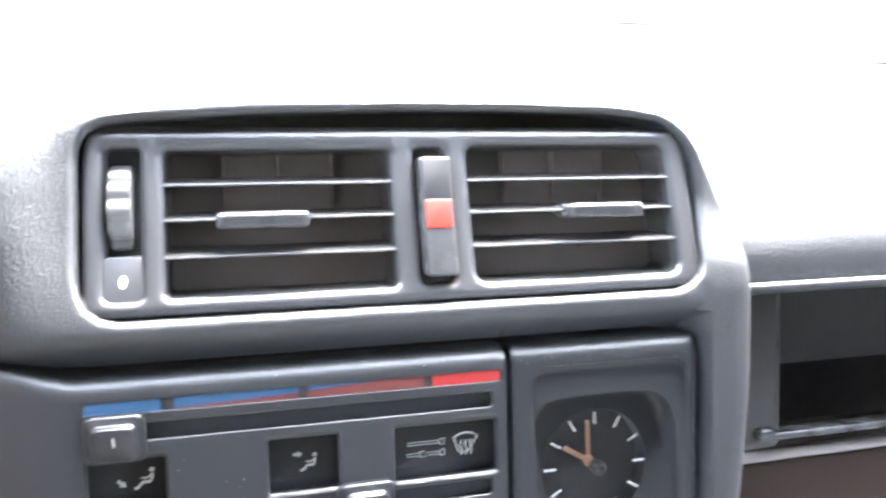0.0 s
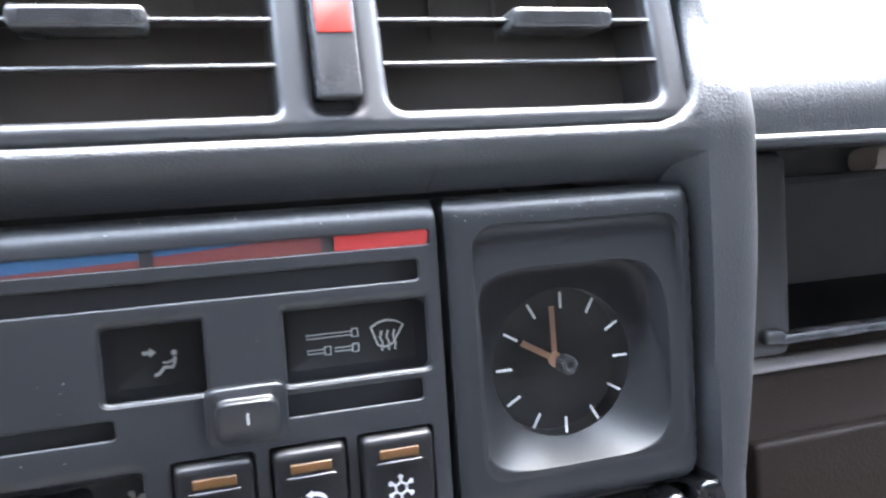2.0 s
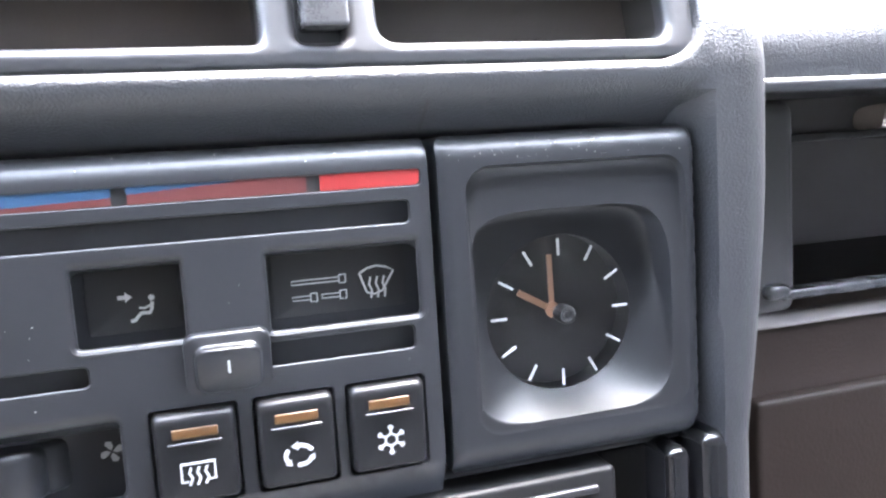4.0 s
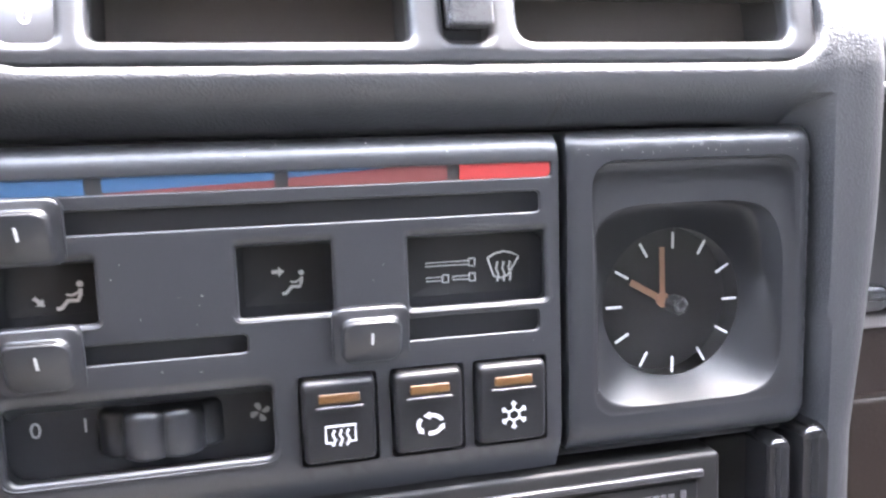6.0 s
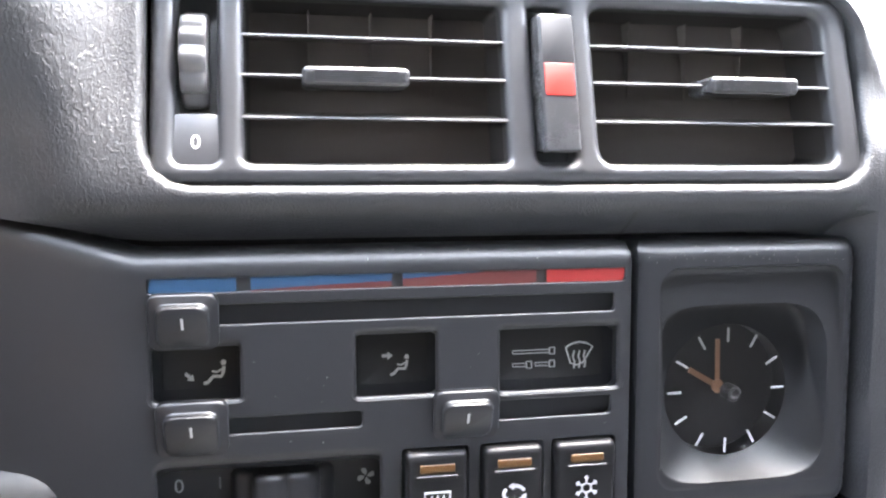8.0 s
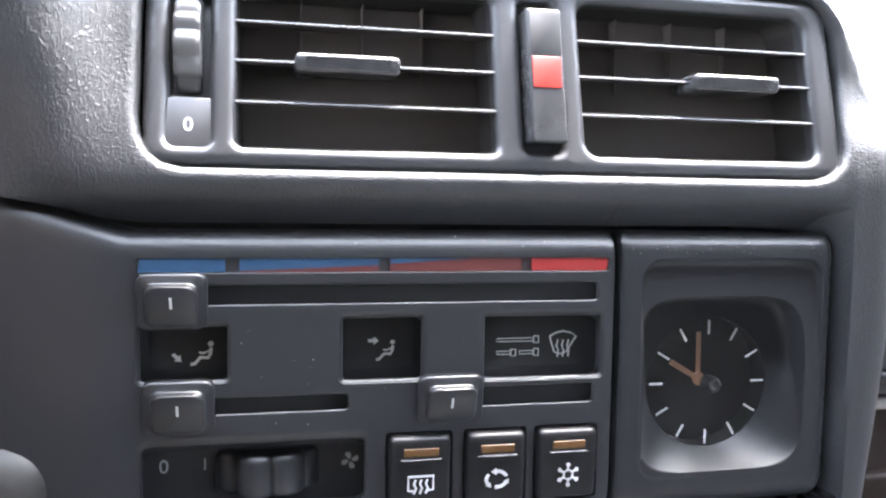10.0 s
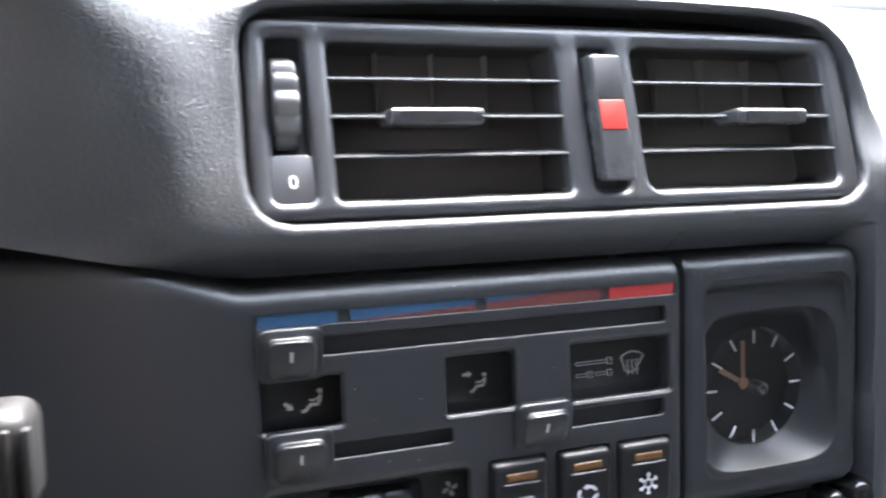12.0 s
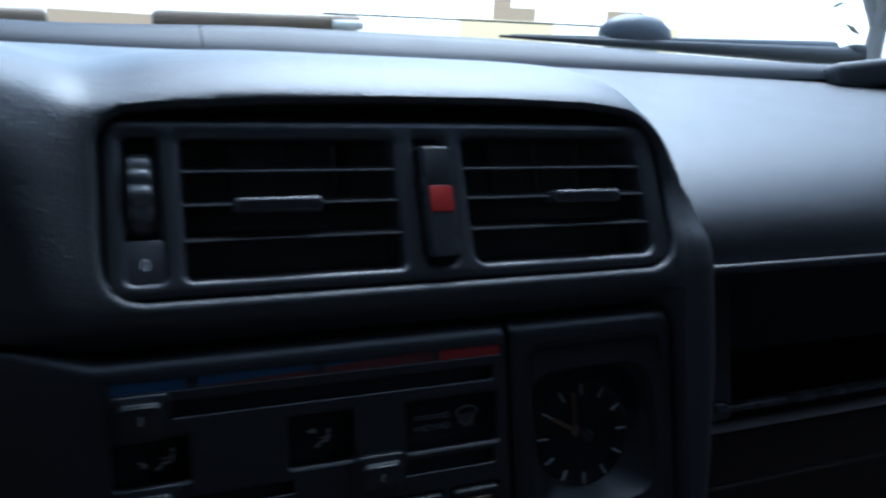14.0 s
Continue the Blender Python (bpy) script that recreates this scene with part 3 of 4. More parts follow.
for x in (-0.1604, -0.1598, -0.1588, -0.1532, -0.1522, -0.1516):
    edge = 0.0012 if x in (-0.1604, -0.1516) else (0.0004 if x in (-0.1598, -0.1522) else 0)
    rings.append([bm.verts.new((x, cy - (R - edge + 0.0020 * (abs(math.cos(6 * u)) - 0.6)) * math.cos(u) * 0.95, cz + (R - edge + 0.0020 * (abs(math.cos(6 * u)) - 0.6)) * math.sin(u))) for u in [2 * math.pi * k / 112 for k in range(112)]])
strips(bm, rings)
bm.faces.new(rings[0][::-1])
bm.faces.new(rings[-1])
part("thumbwheel", bm, WHEELGREY, vents, "grey scalloped airflow thumbwheel")
bm = slab(dense(rr(-0.1650, -0.1453, 0.0876, 0.1070, 0.0050), 0.002), 0.0, 0.006, 0.0003, index_depth)
part("index_plate", bm, TRIM, vents)
part("numeral", numeral("0", -0.1553, 0.0975, 0.0048, 0.0, index_depth), WHITE, vents, "white printed zero")

# ---- hazard switch ----
hazard = thing("hazard_switch", (-0.0278, 0.01, 0.092), "tall black hazard switch with a red square lens", "switch")
bm = slab(rr(-0.0345, -0.0207, 0.0945, 0.1455, 0.0015), -0.0045, 0.008, 0.0012, vent_plane)
part("rocker", bm, KNOB, hazard)
bm = slab(rr(-0.0332, -0.0222, 0.1150, 0.1268, 0.0006), -0.0049, -0.004, 0.0002, vent_plane)
part("red_lens", bm, RED, hazard, "red square lens")
bm = slab(rr(-0.0338, -0.0214, 0.1270, 0.1448, 0.0010), -0.0048, -0.004, 0.0003, vent_plane)
part("upper_face", bm, PLASTIC, hazard)

# ---- heater control panel ----
heater = thing("heater_control_panel", (-0.09, 0.01, -0.045), "black heater control panel with three sliders", "control panel")


def heater_depth(x, z):
    lift = 0.32 * max(0.0, -0.176 - x) * (1 - smooth(0.21, 0.26, -x) * 0.4)
    top = 0.0615 + lift * 1.0
    y = 0.0
    d = z - (top - 0.009)
    if d > 0:
        u = min(1.0, d / 0.009)
        y += 0.009 * (1 - math.sqrt(max(0.0, 1 - u * u * 0.98)))
    y += 0.9 * max(0.0, z - top) * smooth(0.19, 0.21, -x)
    y += 2.2 * max(0.0, -0.178 - x) ** 2 + 0.06 * max(0.0, -0.178 - x)
    if x > -0.0015:
        y += 0.0008 * ((x + 0.0015) / 0.0015) ** 2
    y += 0.5 * max(0.0, -0.041 - z)
    return y


HEATER_EDGE = dense([(-0.34, -0.075), (0.0, -0.075), (0.0, 0.0613), (-0.172, 0.0613), (-0.178, 0.0620), (-0.186, 0.0645), (-0.20, 0.0705), (-0.225, 0.0805), (-0.26, 0.0905), (-0.34, 0.103)], 0.004)
SEGMENTS = ((-0.1712, -0.1430), (-0.1382, -0.0902), (-0.0862, -0.0372), (-0.0332, -0.0030))
WINDOWS = {"feet": (-0.1722, -0.1412, 0.0090, 0.0310), "face": (-0.1040, -0.0732, 0.0072, 0.0330), "screen": (-0.0518, -0.0040, 0.0062, 0.0328)}
SLOTS = ((-0.1680, -0.0062, 0.0352, 0.0435), (-0.1660, -0.1002, -0.0030, 0.0042), (-0.0745, -0.0070, -0.0038, 0.0048))
FAN = (-0.1725, -0.0930, -0.0378, -0.0095)
BUTTONS = ((-0.0862, -0.0632), (-0.0574, -0.0348), (-0.0300, -0.0064))
holes = [(dense(rr(-0.1718, -0.0024, 0.0466, 0.0524, 0.0014), 0.004), 0.0004, 0.0012, 0.0, False)]
holes += [(dense(rr(w[0] - 0.0006, w[1] + 0.0006, w[2] - 0.0008, w[3] + 0.0003, 0.0030), 0.004), 0.0018, 0.0118, (-0.0030, 0.0060), True) for w in WINDOWS.values()]
holes += [(dense(rr(*w, 0.0022), 0.004), 0.0008, 0.0050, -0.0016, True) for w in SLOTS]
holes += [(dense(rr(*FAN, 0.0050), 0.003), 0.0018, 0.0125, (-0.0034, 0.0105), True)]
holes += [(dense(rr(a - 0.0012, b + 0.0012, -0.0412, -0.0112, 0.0018), 0.004), 0.0005, 0.009, 0.0, True) for a, b in BUTTONS]
pts = grid(-0.34, 0, 0.045, 0.085, 0.004, 0.0015) + grid(-0.34, -0.17, -0.07, 0.045, 0.006, 0.006) + grid(-0.17, 0, -0.07, 0.045, 0.006, 0.005) + [(-0.0015, -0.07 + 0.005 * k) for k in range(26)]
part("faceplate", sheet(HEATER_EDGE, holes, heater_depth, pts, back=0.012), PLASTIC, heater)
bm = block(-0.173, -0.002, 0.0011, 0.003, 0.0460, 0.0530, 0)
scale_ob = part("temperature_scale", bm, DULL, heater, "blue to red temperature scale")


def flat(points, y=0.0008, thick=0.0004):
    bm = bmesh.new()
    a = [bm.verts.new((x, y, z)) for x, z in points]
    b = [bm.verts.new((x, y - thick, z)) for x, z in points]
    strips(bm, [a, b])
    bm.faces.new(b)
    bm.faces.new(a[::-1])
    return bm


LO, HI = 0.0472, 0.0520
(a0, a1), (b0, b1), (c0, c1), (d0, d1) = SEGMENTS
mid = (LO + HI) / 2
for bm, mt in (
    (flat([(a0, LO), (a1, LO), (a1, HI), (a0 + 0.0008, HI)]), SCALE_BLUE),
    (flat([(b0, LO + 0.0004), (b1, mid - 0.0002), (b1, HI), (b0, HI)]), SCALE_BLUE),
    (flat([(b0, LO), (b1, LO), (b1, mid - 0.0002), (b0, LO + 0.0004)]), SCALE_DARK),
    (flat([(c0, mid + 0.0003), (c1 - 0.020, HI - 0.0003), (c1 - 0.020, HI), (c0, HI)]), SCALE_BLUE),
    (flat([(c0, LO), (c1, LO), (c1, HI), (c1 - 0.020, HI), (c1 - 0.020, HI - 0.0003), (c0, mid + 0.0003)]), SCALE_DARK),
    (flat([(d0, LO), (d1 - 0.0012, LO), (d1, LO + 0.0015), (d1, HI), (d0, HI)]), SCALE_RED),
):
    part("scale_segment", bm, mt, scale_ob)


def slider(x0, x1, z0, z1):
    """A sliding knob with a stepped top edge and a white pointer."""
    bm = bmesh.new()
    w = x1 - x0
    rings = []
    for y, zt, zb, ins in ((0.004, -0.004, 0.004, 0.004), (0.0, 0.0, 0.0, 0.0), (-0.0022, -0.0001, 0.0, 0.0), (-0.0030, -0.0005, 0.0001, 0.0002), (-0.0036, -0.0012, 0.0002, 0.0008), (-0.0044, -0.0030, 0.0004, 0.0022), (-0.0050, -0.0035, 0.0005, 0.0026), (-0.0062, -0.0039, 0.0006, 0.0029), (-0.0076, -0.0042, 0.0007, 0.0031), (-0.0082, -0.0045, 0.0008, 0.0034), (-0.0085, -0.0050, 0.0010, 0.0038)):
        rings.append([bm.verts.new((x, y + 0.0080 * (z1 - z) / (z1 - z0) * min(1.0, max(0.0, -y / 0.0080)), z)) for x, z in rr(x0 + ins, x1 - ins, z0 + zb, z1 + zt, 0.0036, 6)])
    strips(bm, rings)
    bm.faces.new(rings[-1])
    bm.faces.new(rings[0][::-1])
    knob = part("slider_knob", bm, SLIDER, heater)
    xc = (x0 + x1) / 2
    part("pointer", ribbon(bmesh.new(), [(xc, z1 - 0.0080), (xc, z1 - 0.0120)], 0.0008, -0.0085, 0.0002, lambda x, z: 0.0080 * (z1 - z) / (z1 - z0)), WHITE, knob, "white pointer line")


for k in ((-0.1715, -0.1487, 0.0278, 0.0474), (-0.1702, -0.1465, -0.0092, 0.0108), (-0.0757, -0.0514, -0.0092, 0.0096)):
    slider(*k)


def seated(cx, cz, s, y):
    """A seat pictogram: a dot and bent bars."""
    bm = bmesh.new()
    disc(bm, cx + 2.6 * s, cz + 3.4 * s, 0.85 * s, y)
    ribbon(bm, [(cx + 2.7 * s, cz + 2.2 * s), (cx + 2.5 * s, cz + 0.4 * s), (cx + 1.9 * s, cz - 0.9 * s), (cx - 0.5 * s, cz - 0.8 * s), (cx - 2.2 * s, cz - 2.7 * s), (cx - 3.4 * s, cz - 2.9 * s)], 1.0 * s, y)
    ribbon(bm, [(cx + 2.1 * s, cz + 1.3 * s), (cx + 0.6 * s, cz + 0.5 * s), (cx - 0.9 * s, cz + 0.8 * s)], 0.6 * s, y)
    return bm


def arrow(bm, x0, z0, x1, z1, w, y):
    dx, dz = x1 - x0, z1 - z0
    ln = math.hypot(dx, dz)
    ux, uz = dx / ln, dz / ln
    mx, mz = x0 + dx * 0.5, z0 + dz * 0.5
    ribbon(bm, [(x0, z0), (mx, mz)], w, y)
    a = [bm.verts.new((x, y - 0.00025, z)) for x, z in ((mx - uz * 1.3 * w, mz + ux * 1.3 * w), (x1, z1), (mx + uz * 1.3 * w, mz - ux * 1.3 * w))]
    bm.faces.new(a)
    return bm


FLOOR = 0.0112


def lip(path, r):
    """A half-round bead along a path of (x, z), sinking into the face at both ends."""
    bm = bmesh.new()
    rows = []
    for i, (x, z) in enumerate(path):
        a, b = path[max(0, i - 1)], path[min(len(path) - 1, i + 1)]
        tx, tz = b[0] - a[0], b[1] - a[1]
        ln = math.hypot(tx, tz)
        q = r * (0.35 if i in (0, len(path) - 1) else 1.0)
        rows.append([bm.verts.new((x - tz / ln * q * math.cos(u), 0.0002 - q * 0.8 * math.sin(u), z + tx / ln * q * math.cos(u))) for u in [math.pi * k / 8 for k in range(9)]])
    strips(bm, rows, close=False)
    return bm


bm = seated(-0.1518, 0.0166, 0.00115, FLOOR)
arrow(bm, -0.1618, 0.0171, -0.1588, 0.0143, 0.0012, FLOOR)
part("pictogram", bm, PRINT, heater, "white seat and airflow mark")
bm = seated(-0.0862, 0.0160, 0.00103, FLOOR)
arrow(bm, -0.0927, 0.0202, -0.0887, 0.0202, 0.0012, FLOOR)
part("pictogram", bm, PRINT, heater, "white seat and airflow mark")
# windscreen mark with slider lines
bm = bmesh.new()
ribbon(bm, [(-0.0225, 0.0232), (-0.0205, 0.0170), (-0.0180, 0.0162), (-0.0155, 0.0170), (-0.0115, 0.0232), (-0.0140, 0.0246), (-0.0170, 0.0252), (-0.0200, 0.0246), (-0.0225, 0.0232)], 0.0006, FLOOR)
for x in (-0.0192, -0.0170, -0.0148):
    ribbon(bm, [(x, 0.0150), (x + 0.0004, 0.0175), (x - 0.0004, 0.0195), (x + 0.0002, 0.0218)], 0.0006, FLOOR)
bmesh.ops.translate(bm, verts=bm.verts, vec=(0.0008, 0, -0.0030))
part("pictogram", bm, PRINT, heater, "white windscreen mark")
bm = bmesh.new()
for x0, x1, z in ((-0.0437, -0.0270, 0.0222), (-0.0437, -0.0362, 0.0172), (-0.0347, -0.0270, 0.0172)):
    ribbon(bm, [(x0, z + 0.0006), (x0, z - 0.0006), (x1 - 0.002, z - 0.0006), (x1 - 0.002, z + 0.0006), (x0, z + 0.0006)], 0.00028, FLOOR)
    ribbon(bm, [(x1 - 0.002, z + 0.0013), (x1, z + 0.0013), (x1, z - 0.0013), (x1 - 0.002, z - 0.0013), (x1 - 0.002, z + 0.0013)], 0.0004, FLOOR)
bmesh.ops.translate(bm, verts=bm.verts, vec=(0.0008, 0, -0.0030))
part("pictogram", bm, PRINT, heater, "white slider position marks")
for w in WINDOWS.values():
    part("pictogram_field", slab(rr(w[0] + 0.0028, w[1] - 0.0028, w[2] + 0.0026, w[3] - 0.0030, 0.0008), 0.01135, 0.0125, 0.0001), MATTBLACK, heater, "matt black recessed field")
    x0, x1, z = w[0] - 0.0008, w[1] + 0.0008, w[2] - 0.0006
    path = [(x0, z + 0.0042), (x0 + 0.0001, z + 0.0024), (x0 + 0.0007, z + 0.0009), (x0 + 0.0022, z + 0.0001), (x0 + 0.004, z), (x1 - 0.004, z), (x1 - 0.0022, z + 0.0001), (x1 - 0.0007, z + 0.0009), (x1 - 0.0001, z + 0.0024), (x1, z + 0.0042)]
    part("window_lip", lip(path, 0.0005), PLASTIC, heater)
# fan row
part("numeral", numeral("0", -0.1653, -0.0238, 0.0050, 0.0122), WHITE, heater, "white printed zero")
bm = ribbon(bmesh.new(), [(-0.1512, -0.0215), (-0.1512, -0.0258)], 0.0005, 0.0122)
part("index_mark", bm, WHITE, heater)
bm = bmesh.new()
for k in range(4):
    a = radians(20 + 90 * k)
    blade = [(0.0003, 0.0), (0.0012, -0.0009), (0.0026, -0.0010), (0.0032, 0.0002), (0.0026, 0.0009), (0.0014, 0.0006)]
    bm.faces.new([bm.verts.new((-0.0990 + 1.08 * (u * math.cos(a) - v * math.sin(a)), 0.0121, -0.0252 + 1.08 * (u * math.sin(a) + v * math.cos(a)))) for u, v in blade])
part("pictogram", bm, WHITE, heater, "white fan mark")
x0, x1, z = FAN[0] - 0.0004, FAN[1] + 0.0004, FAN[2] - 0.0002
path = [(x0, z + 0.0060), (x0 + 0.0004, z + 0.0030), (x0 + 0.0016, z + 0.0012), (x0 + 0.0036, z + 0.0002), (x0 + 0.006, z), (x1 - 0.006, z), (x1 - 0.0036, z + 0.0002), (x1 - 0.0016, z + 0.0012), (x1 - 0.0004, z + 0.0030), (x1, z + 0.0060)]
part("window_lip", lip(path, 0.0005), PLASTIC, heater)
# the fan wheel turns on an upright axis; its rim is cut into broad hollows
bm = bmesh.new()
rings = []
for dz, cut in ((-0.0160, 0.0030), (-0.0152, 0.0008), (-0.0140, 0.0), (-0.0030, 0.0), (-0.0016, 0.0003), (-0.0007, 0.0010), (-0.0002, 0.0020), (0.0, 0.0032)):
    ring = []
    for u in [2 * math.pi * k / 198 for k in range(198)]:
        lobe = abs(math.sin(4.5 * (u - 0.09))) ** 0.7
        r = 0.0212 - cut - 0.0026 * (1 - lobe)
        ring.append(bm.verts.new((-0.1292 + r * math.sin(u), 0.0225 - r * math.cos(u), -0.0186 + dz - 0.0008 * (1 - lobe) * (dz > -0.01))))
    rings.append(ring)
strips(bm, rings)
bm.faces.new(rings[-1])
bm.faces.new(rings[0][::-1])
part("fan_wheel", bm, PLASTIC, heater, "ribbed black fan speed wheel")


# ---- push buttons ----
def push_button(x0, x1, draw, label):
    ob = thing("push_button", ((x0 + x1) / 2, 0.005, -0.040), label, "button", "heater push buttons")
    bm = bmesh.new()
    rings = []
    for y, zt, zb, ins in ((0.009, 0, 0, 0), (-0.0005, 0.0, 0.0, 0.0), (-0.0022, -0.0005, 0.0004, 0.0003), (-0.0031, -0.0014, 0.0010, 0.0008), (-0.0035, -0.0024, 0.0014, 0.0013), (-0.0036, -0.0032, 0.0018, 0.0018)):
        rings.append([bm.verts.new((x, y + (0.0012 * (-0.013 - z) / 0.026 if y < 0 else 0), z)) for x, z in rr(x0 + ins, x1 - ins, -0.0400 + zb, -0.0125 + zt, 0.0020, 4)])
    strips(bm, rings)
    bm.faces.new(rings[-1])
    bm.faces.new(rings[0][::-1])
    part("cap", bm, CAP, ob)
    xc = (x0 + x1) / 2
    part("indicator", block(xc - 0.0062, xc + 0.0064, -0.0040, -0.0028, -0.0196, -0.0168, 0.0003), AMBER, ob, "amber indicator lens")
    part("ledge", block(xc - 0.0075, xc + 0.0075, -0.0045, -0.0020, -0.0214, -0.0206, 0.0003), KNOB, ob)
    part("pictogram", draw(xc, -0.0300), WHITE, ob, "white printed mark")


FACE = -0.0032


def draw_rear(x, z):
    bm = bmesh.new()
    ribbon(bm, [(x - 0.0046, z + 0.0028), (x + 0.0046, z + 0.0028), (x + 0.0046, z - 0.0024), (x + 0.0026, z - 0.0024)], 0.0007, FACE)
    ribbon(bm, [(x + 0.0049, z + 0.0028), (x - 0.0046, z + 0.0028), (x - 0.0046, z - 0.0024), (x - 0.0028, z - 0.0024)], 0.0007, FACE - 0.0001)
    for k in (-0.0022, 0.0, 0.0022):
        ribbon(bm, [(x + k - 0.0004, z - 0.0036), (x + k + 0.0005, z - 0.0016), (x + k - 0.0003, z), (x + k + 0.0003, z + 0.0016)], 0.0007, FACE)
    return bm


def draw_recirc(x, z):
    bm = bmesh.new()
    for k in range(3):
        a0 = 20 + 120 * k
        pts_ = [(x + 0.0040 * math.cos(radians(a)), z + 0.0030 * math.sin(radians(a))) for a in range(a0, a0 + 75, 12)]
        ribbon(bm, pts_, 0.0012, FACE)
        e = a0 + 72
        tx, tz = -math.sin(radians(e)), math.cos(radians(e)) * 0.75
        px, pz = x + 0.0040 * math.cos(radians(e)), z + 0.0030 * math.sin(radians(e))
        bm.faces.new([bm.verts.new((px + u, FACE - 0.0003, pz + v)) for u, v in ((tz * 0.0014, -tx * 0.0014), (tx * 0.0022, tz * 0.0022), (-tz * 0.0014, tx * 0.0014))])
    return bm


def draw_snow(x, z):
    bm = bmesh.new()
    for k in range(6):
        a = radians(30 + 60 * k)
        c, s = math.cos(a), math.sin(a)
        ribbon(bm, [(x + 0.0016 * c, z + 0.0016 * s), (x + 0.0046 * c, z + 0.0046 * s)], 0.0007, FACE)
        for d in (-32, 32):
            b = radians(30 + 60 * k + d)
            ribbon(bm, [(x + 0.0030 * c, z + 0.0030 * s), (x + 0.0030 * c + 0.0014 * math.cos(b), z + 0.0030 * s + 0.0014 * math.sin(b))], 0.0005, FACE - 0.0001)
        c2, s2 = math.cos(a + radians(60)), math.sin(a + radians(60))
        ribbon(bm, [(x + 0.0020 * c, z + 0.0020 * s), (x + 0.0020 * c2, z + 0.0020 * s2)], 0.0006, FACE - 0.0001)
    return bm


push_button(*BUTTONS[0], draw_rear, "black heated rear window button with amber lens")
push_button(*BUTTONS[1], draw_recirc, "black air recirculation button with amber lens")
push_button(*BUTTONS[2], draw_snow, "black air conditioning button with amber lens")

# ---- clock ----
clock = thing("dashboard_clock", (0.048, 0.01, -0.048), "square analogue dashboard clock with orange pointers", "clock")
CX, CZ, CY, CR, BACK = 0.0478, -0.0008, 0.0125, 0.0272, 0.0090


def bezel_depth(x, z):
    y = 0.0
    for d, r in ((z - (0.0615 - 0.0085), 0.0085), (x - (0.0962 - 0.005), 0.005), (-0.037 - z, 0.013)):
        if d > 0:
            u = min(1.0, d / r)
            y += r * (1 - math.sqrt(max(0.0, 1 - 0.97 * u * u)))
    if x < 0.0045:
        y += 0.0008 * ((0.0045 - x) / 0.0015) ** 2
    return y


BEZEL_EDGE = dense(rr(0.0030, 0.0962, -0.0500, 0.0615, 0.004), 0.004)
NICHE = dense(rr(0.0115, 0.0905, -0.0360, 0.0515, 0.0085), 0.004)
bm = sheet(BEZEL_EDGE, [(NICHE, 0.0, 0.00001, 0.0, False)], bezel_depth, grid(0.003, 0.0962, -0.05, 0.0615, 0.003, 0.003) + shrink(BEZEL_EDGE, 0.0015) + shrink(BEZEL_EDGE, 0.004), back=0.02)
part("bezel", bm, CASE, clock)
# niche: step below the upper rim, then a bowl that closes on the round dial
bm = bmesh.new()
n = len(NICHE)
cyc = [math.atan2(z - CZ, x - CX) for x, z in NICHE]
rings = [[bm.verts.new((x, bezel_depth(x, z), z)) for x, z in NICHE]]
step = lambda z: 0.0032 * smooth(0.010, 0.050, z) + 0.0002
for ins, f in ((0.0004, 0.35), (0.0008, 0.85), (0.0016, 1.0)):
    rings.append([bm.verts.new((x, step(z) * f, z)) for x, z in shrink(NICHE, ins)])


def mouth(u):
    """The bowl's mouth, a squarish oval, towards the angle u from the dial's middle."""
    c, s = math.cos(u), math.sin(u)
    top, low = 0.0362, -0.0335
    half_w, half_h = 0.0365, (top - CZ if s > 0 else CZ - low)
    k = (abs(c / half_w) ** 5 + abs(s / half_h) ** 5) ** (-1 / 5)
    return CX + k * c, CZ + k * s


m0 = [mouth(u) for u in cyc]
brow = shrink(NICHE, 0.0016)
for f in (0.2, 0.4, 0.6, 0.8):
    rings.append([bm.verts.new((a[0] + (b[0] - a[0]) * f, step(a[1] + (b[1] - a[1]) * f), a[1] + (b[1] - a[1]) * f)) for a, b in zip(brow, m0)])
rings.append([bm.verts.new((x, step(z) + 0.0003, z)) for x, z in m0])
for f in (0.015, 0.05, 0.1, 0.16, 0.24, 0.33, 0.44, 0.56, 0.68, 0.8, 0.9, 0.96, 1.0):
    ring = []
    for (x, z), u in zip(m0, cyc):
        x1, z1 = CX + CR * math.cos(u), CZ + CR * math.sin(u)
        fe = f ** (0.9 - 0.85 * smooth(-0.6, 0.35, math.sin(u)))
        y0 = step(z) + 0.0003
        ring.append(bm.verts.new((x + (x1 - x) * f, y0 + (CY + 0.0004 - y0) * fe + 0.0016 * smooth(0.2, 0.5, math.sin(u)) * (math.sin(math.pi * f ** 0.5) if f < 1 else 0.0), z + (z1 - z) * f)))
    rings.append(ring)
strips(bm, rings)
part("bowl", bm, BOWL, clock, "recessed satin bowl around the dial")
bm = bmesh.new()
strips(bm, [[bm.verts.new((CX + CR * math.cos(2 * math.pi * k / 72), y, CZ + CR * math.sin(2 * math.pi * k / 72))) for k in range(72)] for y in (CY + 0.0004, CY + BACK + 0.001)])
part("dial_wall", bm, DIAL, clock)
bm = bmesh.new()
disc(bm, CX, CZ, CR + 0.0005, CY + BACK + 0.0014, 0.0010, 64)
part("dial", bm, DIAL, clock, "matt black clock dial")
bm = bmesh.new()
disc(bm, CX, CZ, CR - 0.0001, CY + 0.0012, 0.0008, 64)
lens = part("lens", bm, LENS, clock, "clear lens with white hour marks")
lens.visible_shadow = False
